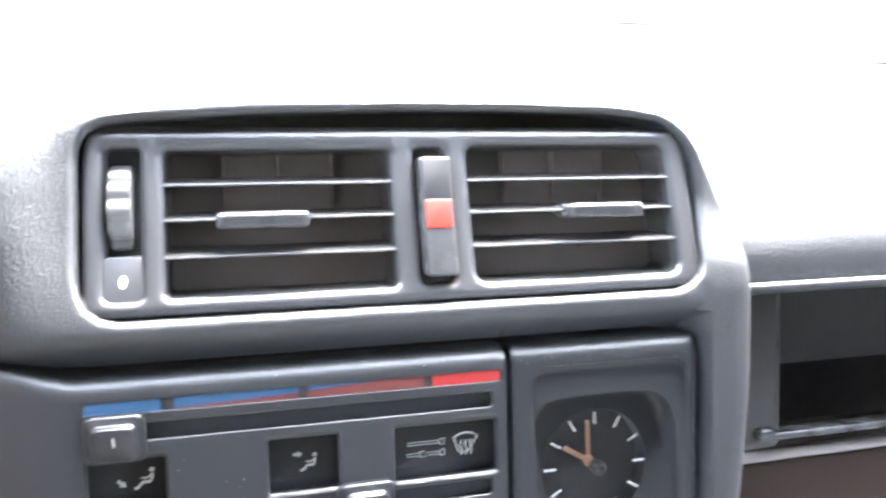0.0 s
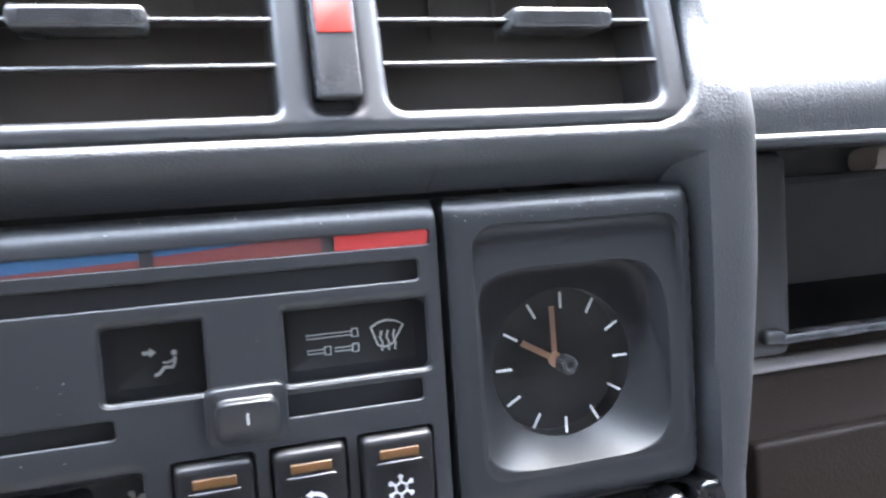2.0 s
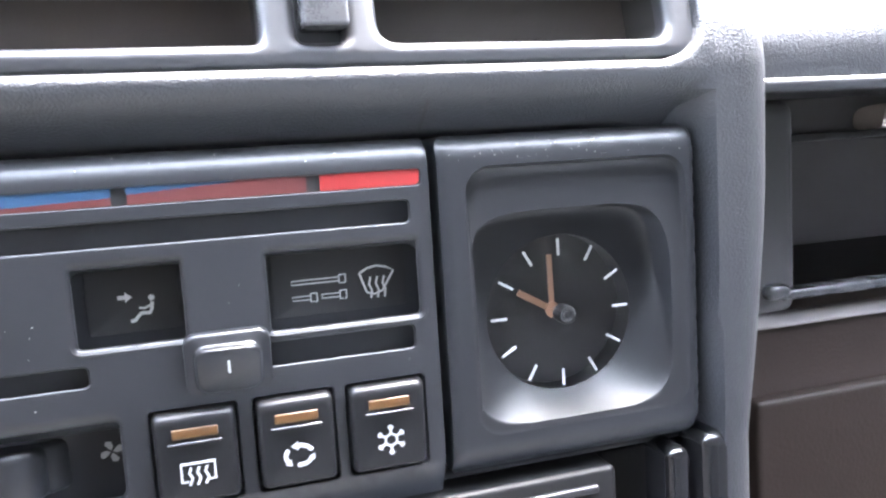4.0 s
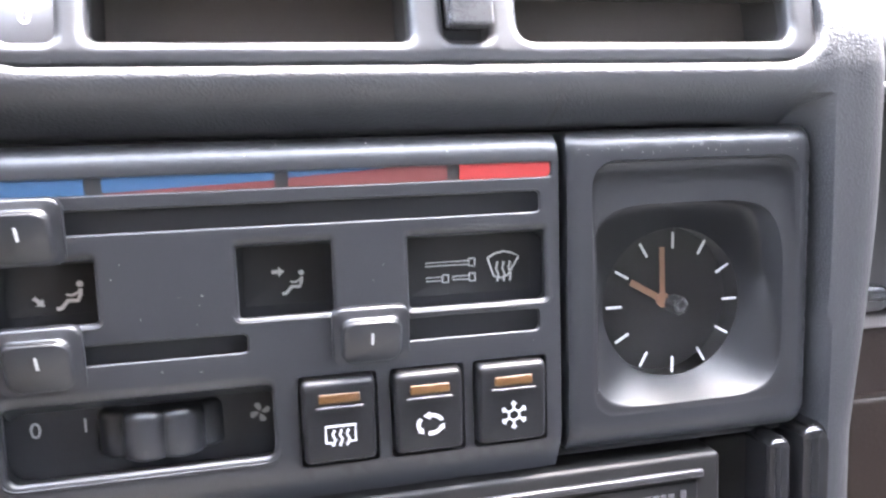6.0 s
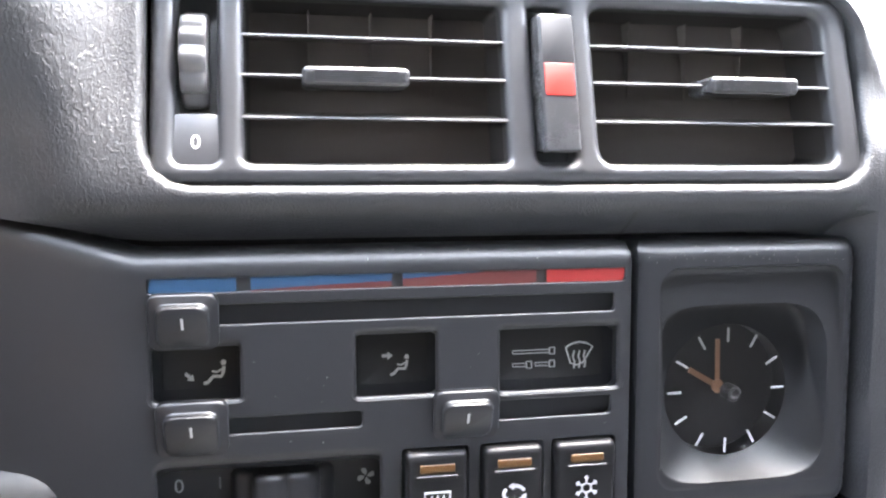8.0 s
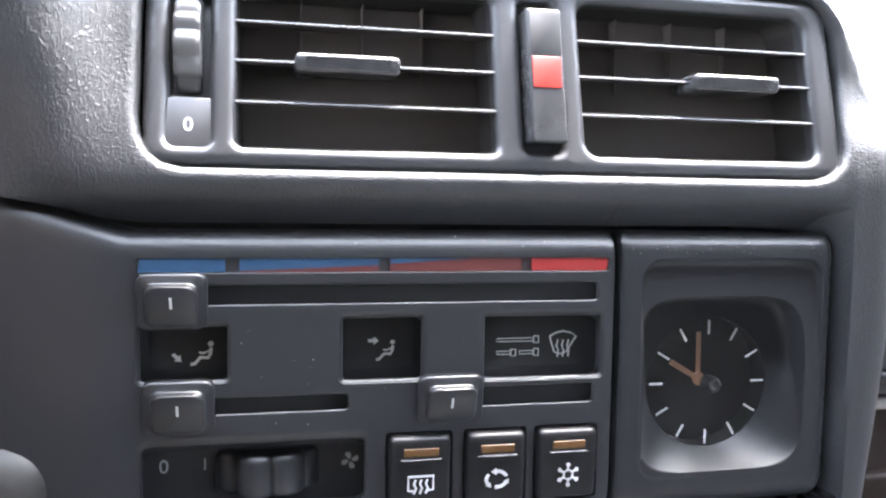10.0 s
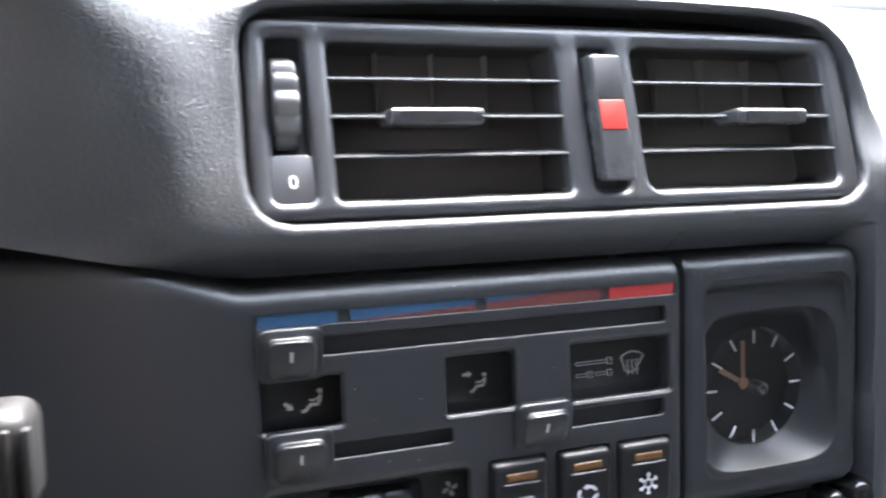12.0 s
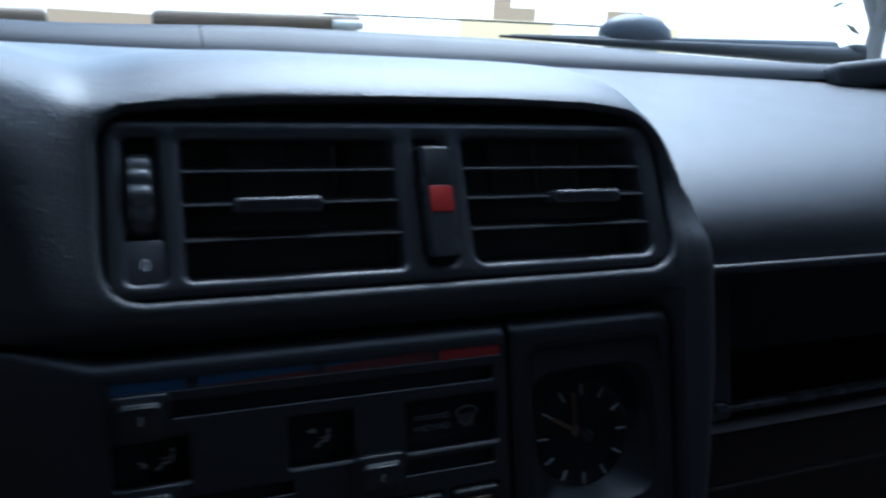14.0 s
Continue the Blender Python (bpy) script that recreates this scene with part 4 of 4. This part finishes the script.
for k in range(12):
    a = radians(30 * k)
    s_, c_ = math.sin(a), math.cos(a)
    part("hour_mark", ribbon(bmesh.new(), [(CX + 0.0200 * s_, CZ + 0.0200 * c_), (CX + 0.0258 * s_, CZ + 0.0258 * c_)], 0.00085, CY), WHITE, lens)


def hand(name, angle, length, w, y):
    s_, c_ = math.sin(radians(angle)), math.cos(radians(angle))
    pts_ = [(CX - 0.003 * s_, CZ - 0.003 * c_), (CX + length * 0.9 * s_, CZ + length * 0.9 * c_), (CX + length * s_, CZ + length * c_)]
    part(name, ribbon(bmesh.new(), pts_, w, y, 0.0005), TAN, clock, "orange clock hand")


hand("hour_hand", 300, 0.0142, 0.0023, CY + BACK - 0.0008)
hand("minute_hand", 359, 0.0196, 0.0019, CY + BACK - 0.0018)
part("pointer_hub", disc(bmesh.new(), CX, CZ, 0.0027, CY + BACK - 0.0020, 0.0006, 32), TAN, clock)
bm = bmesh.new()
rings = []
for y, r, cut in ((CY, 0.0030, 0.10), (CY - 0.0050, 0.0030, 0.10), (CY - 0.0061, 0.0026, 0.13), (CY - 0.0063, 0.0019, 0.12), (CY - 0.0055, 0.0013, 0.0), (CY - 0.0052, 0.0007, 0.0)):
    rings.append([bm.verts.new((CX + r * (1 + cut * (1 if k % 4 < 2 else -1)) * math.cos(2 * math.pi * k / 72), y, CZ + r * (1 + cut * (1 if k % 4 < 2 else -1)) * math.sin(2 * math.pi * k / 72))) for k in range(72)])
strips(bm, rings)
bm.faces.new(rings[-1])
part("setting_knob", bm, DULL, clock, "fluted black setting knob")

# ---- dust ----
bm = bmesh.new()
rnd = random.Random(11)
for _ in range(110):
    x, z = rnd.uniform(-0.165, -0.004), rnd.uniform(-0.008, 0.06)
    if any(w[0] - 0.002 < x < w[1] + 0.002 and w[2] - 0.002 < z < w[3] + 0.002 for w in (*WINDOWS.values(), *SLOTS, (-0.172, 0.0, 0.045, 0.054), (-0.170, -0.143, -0.01, 0.05), (-0.077, -0.052, -0.01, 0.014))):
        continue
    r = rnd.choice((0.00012, 0.00015, 0.0002, 0.00028))
    y = heater_depth(x, z) - 0.00015
    a = rnd.uniform(0, 3)
    bm.faces.new([bm.verts.new((x + r * math.cos(a + k * 1.257) * rnd.uniform(0.6, 1.4), y, z + r * math.sin(a + k * 1.257) * rnd.uniform(0.6, 1.4))) for k in range(5)])
for _ in range(60):
    x, z = rnd.uniform(0.006, 0.09), rnd.uniform(0.053, 0.06)
    r = rnd.choice((0.0001, 0.00014, 0.0002))
    bm.faces.new([bm.verts.new((x + r * math.cos(k * 1.257), bezel_depth(x, z) - 0.0003, z + r * math.sin(k * 1.257))) for k in range(5)])
bm.transform(S)
me = bpy.data.meshes.new("dust_specks")
bm.to_mesh(me)
bm.free()
me.materials.append(DUST)
tagged(new("dust_specks", me), "tiny pale dust specks on the control panel", "dust", kind="stuff")

# ---- radio ----
radio = thing("car_radio", (-0.03, 0.06, -0.11), "black car radio with a silver trim bar", "radio")
part("fascia", block(-0.120, 0.060, -0.0005, 0.08, -0.106, -0.0535, 0.002), RADIO, radio)
part("trim_bar", block(-0.112, 0.0525, -0.0022, 0.001, -0.0612, -0.0585, 0.0008), METALTRIM, radio, "thin silver trim bar")
part("display", block(-0.110, 0.0505, -0.0012, 0.001, -0.100, -0.0625, 0.0008), RADIO, radio)
for k, w in enumerate((0.0024, 0.0020, 0.0022, 0.0018, 0.0022, 0.0020, 0.0022)):
    x = 0.0215 + 0.0029 * k
    part("marking", block(x, x + w, -0.0015, -0.001, -0.0690, -0.0664, 0), WHEELGREY, radio, "grey printed bar")
part("marking", block(0.0435, 0.0458, -0.0015, -0.001, -0.0692, -0.0655, 0.0004), WHEELGREY, radio, "grey printed bar")
# console around and below the radio
console = thing("centre_console", (-0.035, 0.08, -0.45), "dark plastic centre console below the dashboard", "console")
part("side_cheek", block(0.080, 0.0895, -0.002, 0.16, -0.34, -0.0515, 0.0040, 5), GLOSSBLACK, console)
part("side_wall", block(0.0930, 0.1060, -0.004, 0.16, -0.34, -0.0475, 0.0055, 5), GLOSSBLACK, console)
part("front", block(-0.16, 0.067, 0.008, 0.10, -0.34, -0.1075, 0.004), DULL, console)
part("side_recess", block(0.061, 0.110, 0.014, 0.10, -0.34, -0.054, 0.002), RADIO, console)
part("upper_rail", block(-0.20, 0.110, 0.012, 0.10, -0.0535, -0.047, 0.002), RADIO, console)
part("left_cheek", block(-0.205, -0.122, 0.015, 0.16, -0.34, -0.05, 0.01), DULL, console)

# ---- steering wheel ----
wheel = thing("steering_wheel", (-0.42, -0.154, 0.028), "black leather steering wheel with worn grain", "steering wheel")
WM = Matrix.Translation((-0.42, -0.154, 0.028)) @ Matrix.Rotation(radians(-5), 4, "X")


def ring_tube(R, r, a0=0, a1=360, n=120, m=24, close=True, wobble=0.0):
    bm = bmesh.new()
    rows = []
    for i in range(n if close else n + 1):
        a = radians(a0 + (a1 - a0) * i / n)
        row = []
        for j in range(m):
            b = 2 * math.pi * j / m
            q = r * (1 + wobble * noise.noise((9 * math.cos(a), 9 * math.sin(a), 2 * math.cos(b))))
            row.append(bm.verts.new(WM @ Vector(((R + 1.15 * q * math.cos(b)) * math.cos(a), -q * math.sin(b), (R + 1.15 * q * math.cos(b)) * math.sin(a)))))
        rows.append(row)
    strips(bm, rows + rows[:1] if close else rows)
    return bm


RIM_R, RIM_T = 0.1870, 0.0138
rim = part("rim", ring_tube(RIM_R, RIM_T, n=180, wobble=0.05), LEATHER, wheel)
# strip on the rim's face that carries the painted blue reflection
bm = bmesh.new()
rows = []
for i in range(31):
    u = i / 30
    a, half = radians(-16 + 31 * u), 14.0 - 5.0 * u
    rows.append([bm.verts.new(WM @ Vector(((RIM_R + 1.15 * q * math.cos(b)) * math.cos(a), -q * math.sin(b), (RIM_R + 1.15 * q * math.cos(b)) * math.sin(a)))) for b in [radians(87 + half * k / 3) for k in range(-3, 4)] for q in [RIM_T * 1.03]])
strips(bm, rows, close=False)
streak = part("painted_sheen", bm, SHEEN, rim, "blue reflected sheen painted along the leather")
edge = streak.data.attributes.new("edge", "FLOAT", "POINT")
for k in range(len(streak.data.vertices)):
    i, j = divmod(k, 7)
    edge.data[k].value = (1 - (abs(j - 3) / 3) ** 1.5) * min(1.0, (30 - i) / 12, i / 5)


def hub_pad():
    bm = block(-0.172, 0.172, -0.008, 0.03, -0.085, 0.085, 0.018, 5)
    bm.transform(WM @ Matrix.Translation((0, 0.012, 0)))
    return bm


part("hub_pad", hub_pad(), BROWN, wheel, "brown-grey grained hub pad")
for a in (-18, 198, 270):
    bm = block(0.06, 0.185, -0.006, 0.014, -0.017, 0.017, 0.006)
    bm.transform(WM @ Matrix.Rotation(radians(-a), 4, "Y") @ Matrix.Translation((0, 0.008, 0)))
    part("spoke", bm, DULL, wheel)
part("column", (lambda b: (b.transform(WM), b)[1])(block(-0.045, 0.045, 0.03, 0.20, -0.06, 0.04, 0.02)), DULL, wheel)
stalk = thing("column_stalk", (-0.30, -0.08, 0.03), "grey plastic stalk with a ridged end beside the wheel", "stalk")
bm = block(-0.40, -0.238, -0.088, -0.072, 0.030, 0.050, 0.006)
part("lever", bm, STALK, stalk)
bm = block(-0.240, -0.2248, -0.090, -0.070, 0.026, 0.0505, 0.005, 4)
grip = part("end_grip", bm, STALK, stalk, "ridged black end")
for k in range(4):
    part("ridge", block(-0.238 + 0.004 * k, -0.2362 + 0.004 * k, -0.0912, -0.088, 0.029, 0.047, 0.0006), STALK, grip)
part("column_pod", block(-0.34, -0.1945, -0.002, 0.08, -0.12, -0.0085, 0.019, 7), MATTBLACK, heater, "rounded black pod beside the column")

# ---- windscreen foot and what is seen through it ----
def bar(a, b, r0, r1, flat_=1.0, n=12):
    """A rounded bar that tapers from a to b."""
    a, b = Vector(a), Vector(b)
    d = (b - a).normalized()
    u = d.cross(Vector((0, 0, 1))).normalized()
    v = u.cross(d)
    bm = bmesh.new()
    rows = []
    for p, r in ((a, r0 * 0.3), (a + d * r0 * 0.15, r0 * 0.75), (a + d * r0 * 0.6, r0), (b - d * r1 * 0.6, r1), (b - d * r1 * 0.15, r1 * 0.75), (b, r1 * 0.3)):
        rows.append([bm.verts.new(p + u * r * math.cos(2 * math.pi * k / n) + v * r * flat_ * math.sin(2 * math.pi * k / n)) for k in range(n)])
    strips(bm, rows)
    bm.faces.new(rows[0][::-1])
    bm.faces.new(rows[-1])
    return bm


wiper = thing("windscreen_wiper", (0.40, 0.40, 0.28), "black wiper arm with a rounded cap at the windscreen foot", "wiper", "wipers")
part("arm", bar((0.20, 0.40, 0.301), (0.715, 0.40, 0.300), 0.0015, 0.0130), RUBBER, wiper)
part("knuckle", block(0.694, 0.722, 0.388, 0.414, 0.292, 0.316, 0.006, 3), RUBBER, wiper)
part("link", bar((0.22, 0.412, 0.306), (0.69, 0.412, 0.312), 0.0012, 0.0110), COWL, wiper)
bm = bmesh.new()
bmesh.ops.create_uvsphere(bm, u_segments=28, v_segments=16, radius=1.0, matrix=Matrix.LocRotScale((0.385, 0.42, 0.316), None, (0.048, 0.025, 0.024)))
for v in bm.verts:
    v.co.z = max(v.co.z, 0.300)
part("spindle_cap", bm, COWL, wiper, "rounded grey spindle cap")
bm = bar((0.02, 0.43, 0.321), (0.36, 0.43, 0.327), 0.0010, 0.0012)
part("blade", bm, RUBBER, wiper)
wiper_two = thing("windscreen_wiper", (-0.10, 0.40, 0.28), "weathered brown-grey wiper blade lying on the windscreen", "wiper", "wipers")
part("blade", bar((-0.140, 0.405, 0.2985), (0.052, 0.405, 0.3065), 0.0088, 0.0074), WORN, wiper_two)
part("end_clip", bar((0.022, 0.396, 0.3015), (0.052, 0.396, 0.3025), 0.0045, 0.0045), PALE, wiper_two, "pale end clip")
wiper_three = thing("windscreen_wiper", (-0.25, 0.40, 0.28), "short brown-grey wiper blade lying on the windscreen", "wiper", "wipers")
part("blade", bar((-0.335, 0.405, 0.2935), (-0.222, 0.405, 0.2945), 0.0050, 0.0085), WORN, wiper_three)


def world_boxes(name, boxes, mat, label, category, kind="structure", bevel=0.0):
    """One piece of the setting made of upright boxes, in world metres."""
    bm = bmesh.new()
    for b in boxes:
        block(*b, bevel, bm=bm)
    me = bpy.data.meshes.new(name)
    bm.to_mesh(me)
    bm.free()
    me.materials.append(mat)
    return tagged(new(name, me), label, category, kind=kind)


# cabin shell out of view; it limits the light that reaches the dashboard
L, R_, F, B, HEAD = -0.80, 0.80, 0.46, -1.95, -0.20
world_boxes("floor", [(L, R_, B, F, 0.24, 0.28)], CABIN, "dark carpeted car floor", "floor")
world_boxes("ceiling", [(L, R_, B, HEAD, 1.595, 1.64)], LINING, "pale grey cloth headlining of the car", "ceiling")
world_boxes("wall_front", [(L, R_, 0.415, 0.46, 0.28, 1.050)], CABIN, "dark bulkhead below the windscreen", "wall")
# added without a window, to block light from behind
world_boxes("wall_rear", [(L, R_, B - 0.04, B, 0.24, 1.64)], CABIN, "unseen rear wall, closed to keep light off the dashboard", "wall")
for name, a, b in (("wall_left", L - 0.04, L), ("wall_right", R_, R_ + 0.04)):
    world_boxes(name, [(a, b, B, F, 0.24, 1.00), (a, b, B, HEAD, 1.50, 1.64), (a, b, -1.02, -0.94, 1.0, 1.50), (a, b, B, B + 0.25, 1.0, 1.50)], CABIN, "dark car door trim below the side windows", "wall")
    me = bpy.data.meshes.new("pillar")
    bm = bmesh.new()
    foot, head = Vector(((a + b) / 2, 0.44, 1.03)), Vector(((a + b) / 2, HEAD - 0.02, 1.615))
    side = Vector((0.03, 0, 0))
    up_ = Vector((0, 0.03, 0.045))
    rings = [[bm.verts.new(p + q) for q in (side + up_, side - up_, -side - up_, -side + up_)] for p in (foot, head)]
    strips(bm, rings)
    bm.faces.new(rings[0])
    bm.faces.new(rings[1])
    bm.to_mesh(me)
    bm.free()
    me.materials.append(LINING)
    tagged(new("trim", me), "pale grey windscreen pillar trim", "trim", kind="structure")


def pane(name, corners, label, mat=GLASS):
    me = bpy.data.meshes.new(name)
    a, b, c, d = [Vector(p) for p in corners]
    n = (b - a).cross(d - a).normalized() * 0.004
    bm = bmesh.new()
    rings = [[bm.verts.new(p + q) for p in (a, b, c, d)] for q in (Vector(), n)]
    strips(bm, rings)
    bm.faces.new(rings[0])
    bm.faces.new(rings[1])
    bmesh.ops.recalc_face_normals(bm, faces=bm.faces)
    bm.to_mesh(me)
    bm.free()
    me.materials.append(mat)
    ob = tagged(new(name, me), label, "window", kind="structure")
    ob.visible_shadow = False


pane("window_1", ((L, 0.445, 1.055), (R_, 0.445, 1.055), (R_, HEAD, 1.60), (L, HEAD, 1.60)), "sloping clear windscreen glass")
pane("window_2", ((L - 0.02, -0.94, 1.0), (L - 0.02, 0.44, 1.0), (L - 0.02, HEAD, 1.50), (L - 0.02, -0.94, 1.50)), "unseen side window glass, tinted to dim the cabin", TINTED)
pane("window_3", ((R_ + 0.02, -0.94, 1.0), (R_ + 0.02, 0.44, 1.0), (R_ + 0.02, HEAD, 1.50), (R_ + 0.02, -0.94, 1.50)), "unseen side window glass, tinted to dim the cabin", TINTED)
pane("window_4", ((L - 0.02, -1.70, 1.0), (L - 0.02, -1.02, 1.0), (L - 0.02, -1.02, 1.50), (L - 0.02, -1.70, 1.50)), "unseen rear side window glass, tinted to dim the cabin", TINTED)
pane("window_5", ((R_ + 0.02, -1.70, 1.0), (R_ + 0.02, -1.02, 1.0), (R_ + 0.02, -1.02, 1.50), (R_ + 0.02, -1.70, 1.50)), "unseen rear side window glass, tinted to dim the cabin", TINTED)
world_boxes("bonnet", [(L, R_, 0.52, 1.55, 0.86, 0.94)], PAINT, "pale painted car bonnet beyond the windscreen", "bonnet", bevel=0.03)
world_boxes("front_wing", [(L - 0.05, L + 0.02, 0.40, 1.5, 0.3, 0.9), (R_ - 0.02, R_ + 0.05, 0.40, 1.5, 0.3, 0.9)], PAINT, "pale painted front wings of the car", "wing", bevel=0.02)


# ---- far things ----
# black base with emission, imitating daylight on far walls
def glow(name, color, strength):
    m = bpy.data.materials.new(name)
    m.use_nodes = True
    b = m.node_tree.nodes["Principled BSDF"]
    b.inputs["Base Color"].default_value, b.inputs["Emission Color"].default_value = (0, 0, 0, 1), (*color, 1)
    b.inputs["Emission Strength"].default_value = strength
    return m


def backdrop(blocks, mat, label):
    """Distance whose emission stands in for daylight on it: upright blocks (azimuth to the right of straight ahead,
    distance, width, foot, head).
    """
    bm = bmesh.new()
    for az, dist, w, z0, z1 in blocks:
        own = block(-w / 2, w / 2, 0, 0.6, z0, z1, 0.02)
        own.transform(pose(dist * math.sin(radians(az)), dist * math.cos(radians(az)), 0, 0, 0, -az))
        me = bpy.data.meshes.new("piece")
        own.to_mesh(me)
        own.free()
        bm.from_mesh(me)
    me = bpy.data.meshes.new("backdrop")
    bm.to_mesh(me)
    bm.free()
    me.materials.append(mat)
    return tagged(new("backdrop", me), label, "backdrop", kind="structure")


def tree(az, dist, height, seed, low=0.42):
    rnd = random.Random(seed)
    x, y = dist * math.sin(radians(az)), dist * math.cos(radians(az))
    ob = thing("tree", (0, 0, 0), "leafy tree in hazy bright light beyond the car park", "tree", "far trees", m=pose(x, y, 0))
    bm = bmesh.new()
    tips = []
    def limb(p, q, r0, r1):
        d = (q - p).normalized()
        u = d.orthogonal().normalized()
        v = d.cross(u)
        strips(bm, [[bm.verts.new(c + (u * math.cos(a) + v * math.sin(a)) * r) for a in [2 * math.pi * k / 8 for k in range(8)]] for c, r in ((p, r0), (p.lerp(q, 0.5) + Vector((rnd.uniform(-.1, .1), rnd.uniform(-.1, .1), 0)), (r0 + r1) / 2), (q, r1))])
    fork = Vector((0, 0, height * low))
    limb(Vector((0, 0, -0.05)), fork, 0.024 * height, 0.017 * height)
    for k in range(7):
        a = 2 * math.pi * k / 7 + rnd.uniform(-.3, .3)
        tip = fork + Vector((math.cos(a) * height * rnd.uniform(.12, .3), math.sin(a) * height * rnd.uniform(.12, .3), height * rnd.uniform(.12, .5)))
        limb(fork - Vector((0, 0, 0.1)), tip, 0.012 * height, 0.003 * height)
        tips.append(tip)
    part("trunk", bm, BARK, ob)
    bm = bmesh.new()
    for _ in range(1500):
        c = rnd.choice(tips) + Vector((rnd.gauss(0, 1), rnd.gauss(0, 1), rnd.gauss(0, 0.8))) * height * 0.11
        u = Vector((rnd.uniform(-1, 1), rnd.uniform(-1, 1), rnd.uniform(-1, 1))).normalized()
        v = u.orthogonal().normalized()
        s_ = rnd.uniform(0.018, 0.036) * height
        bm.faces.new([bm.verts.new(c + p) for p in (-u * s_, v * s_ * 0.5, u * s_, -v * s_ * 0.5)])
    part("crown", bm, LEAF, ob, smooth=False)


# the daylight on these walls and buildings is emitted by them
backdrop([(26.0, 42, 5.0, -0.02, 2.45), (36.4, 40, 1.1, -0.02, 2.9), (35.6, 46, 4.2, -0.02, 2.55)], glow("far_yellow_glow", (1.0, 0.80, 0.47), 0.42), "far pale yellow walls that glow to look sunlit")
backdrop([(25.6, 45, 1.0, -0.02, 4.6), (27.1, 45, 1.5, -0.02, 3.25), (34.4, 45, 2.0, -0.02, 3.3), (-2.0, 60, 7.0, -0.02, 2.0)], glow("far_brown_glow", (0.80, 0.58, 0.38), 0.27), "far brown buildings that glow to look sunlit")
tree(50.8, 16, 8.4, 3, 0.21)
tree(62, 11, 6.0, 5)
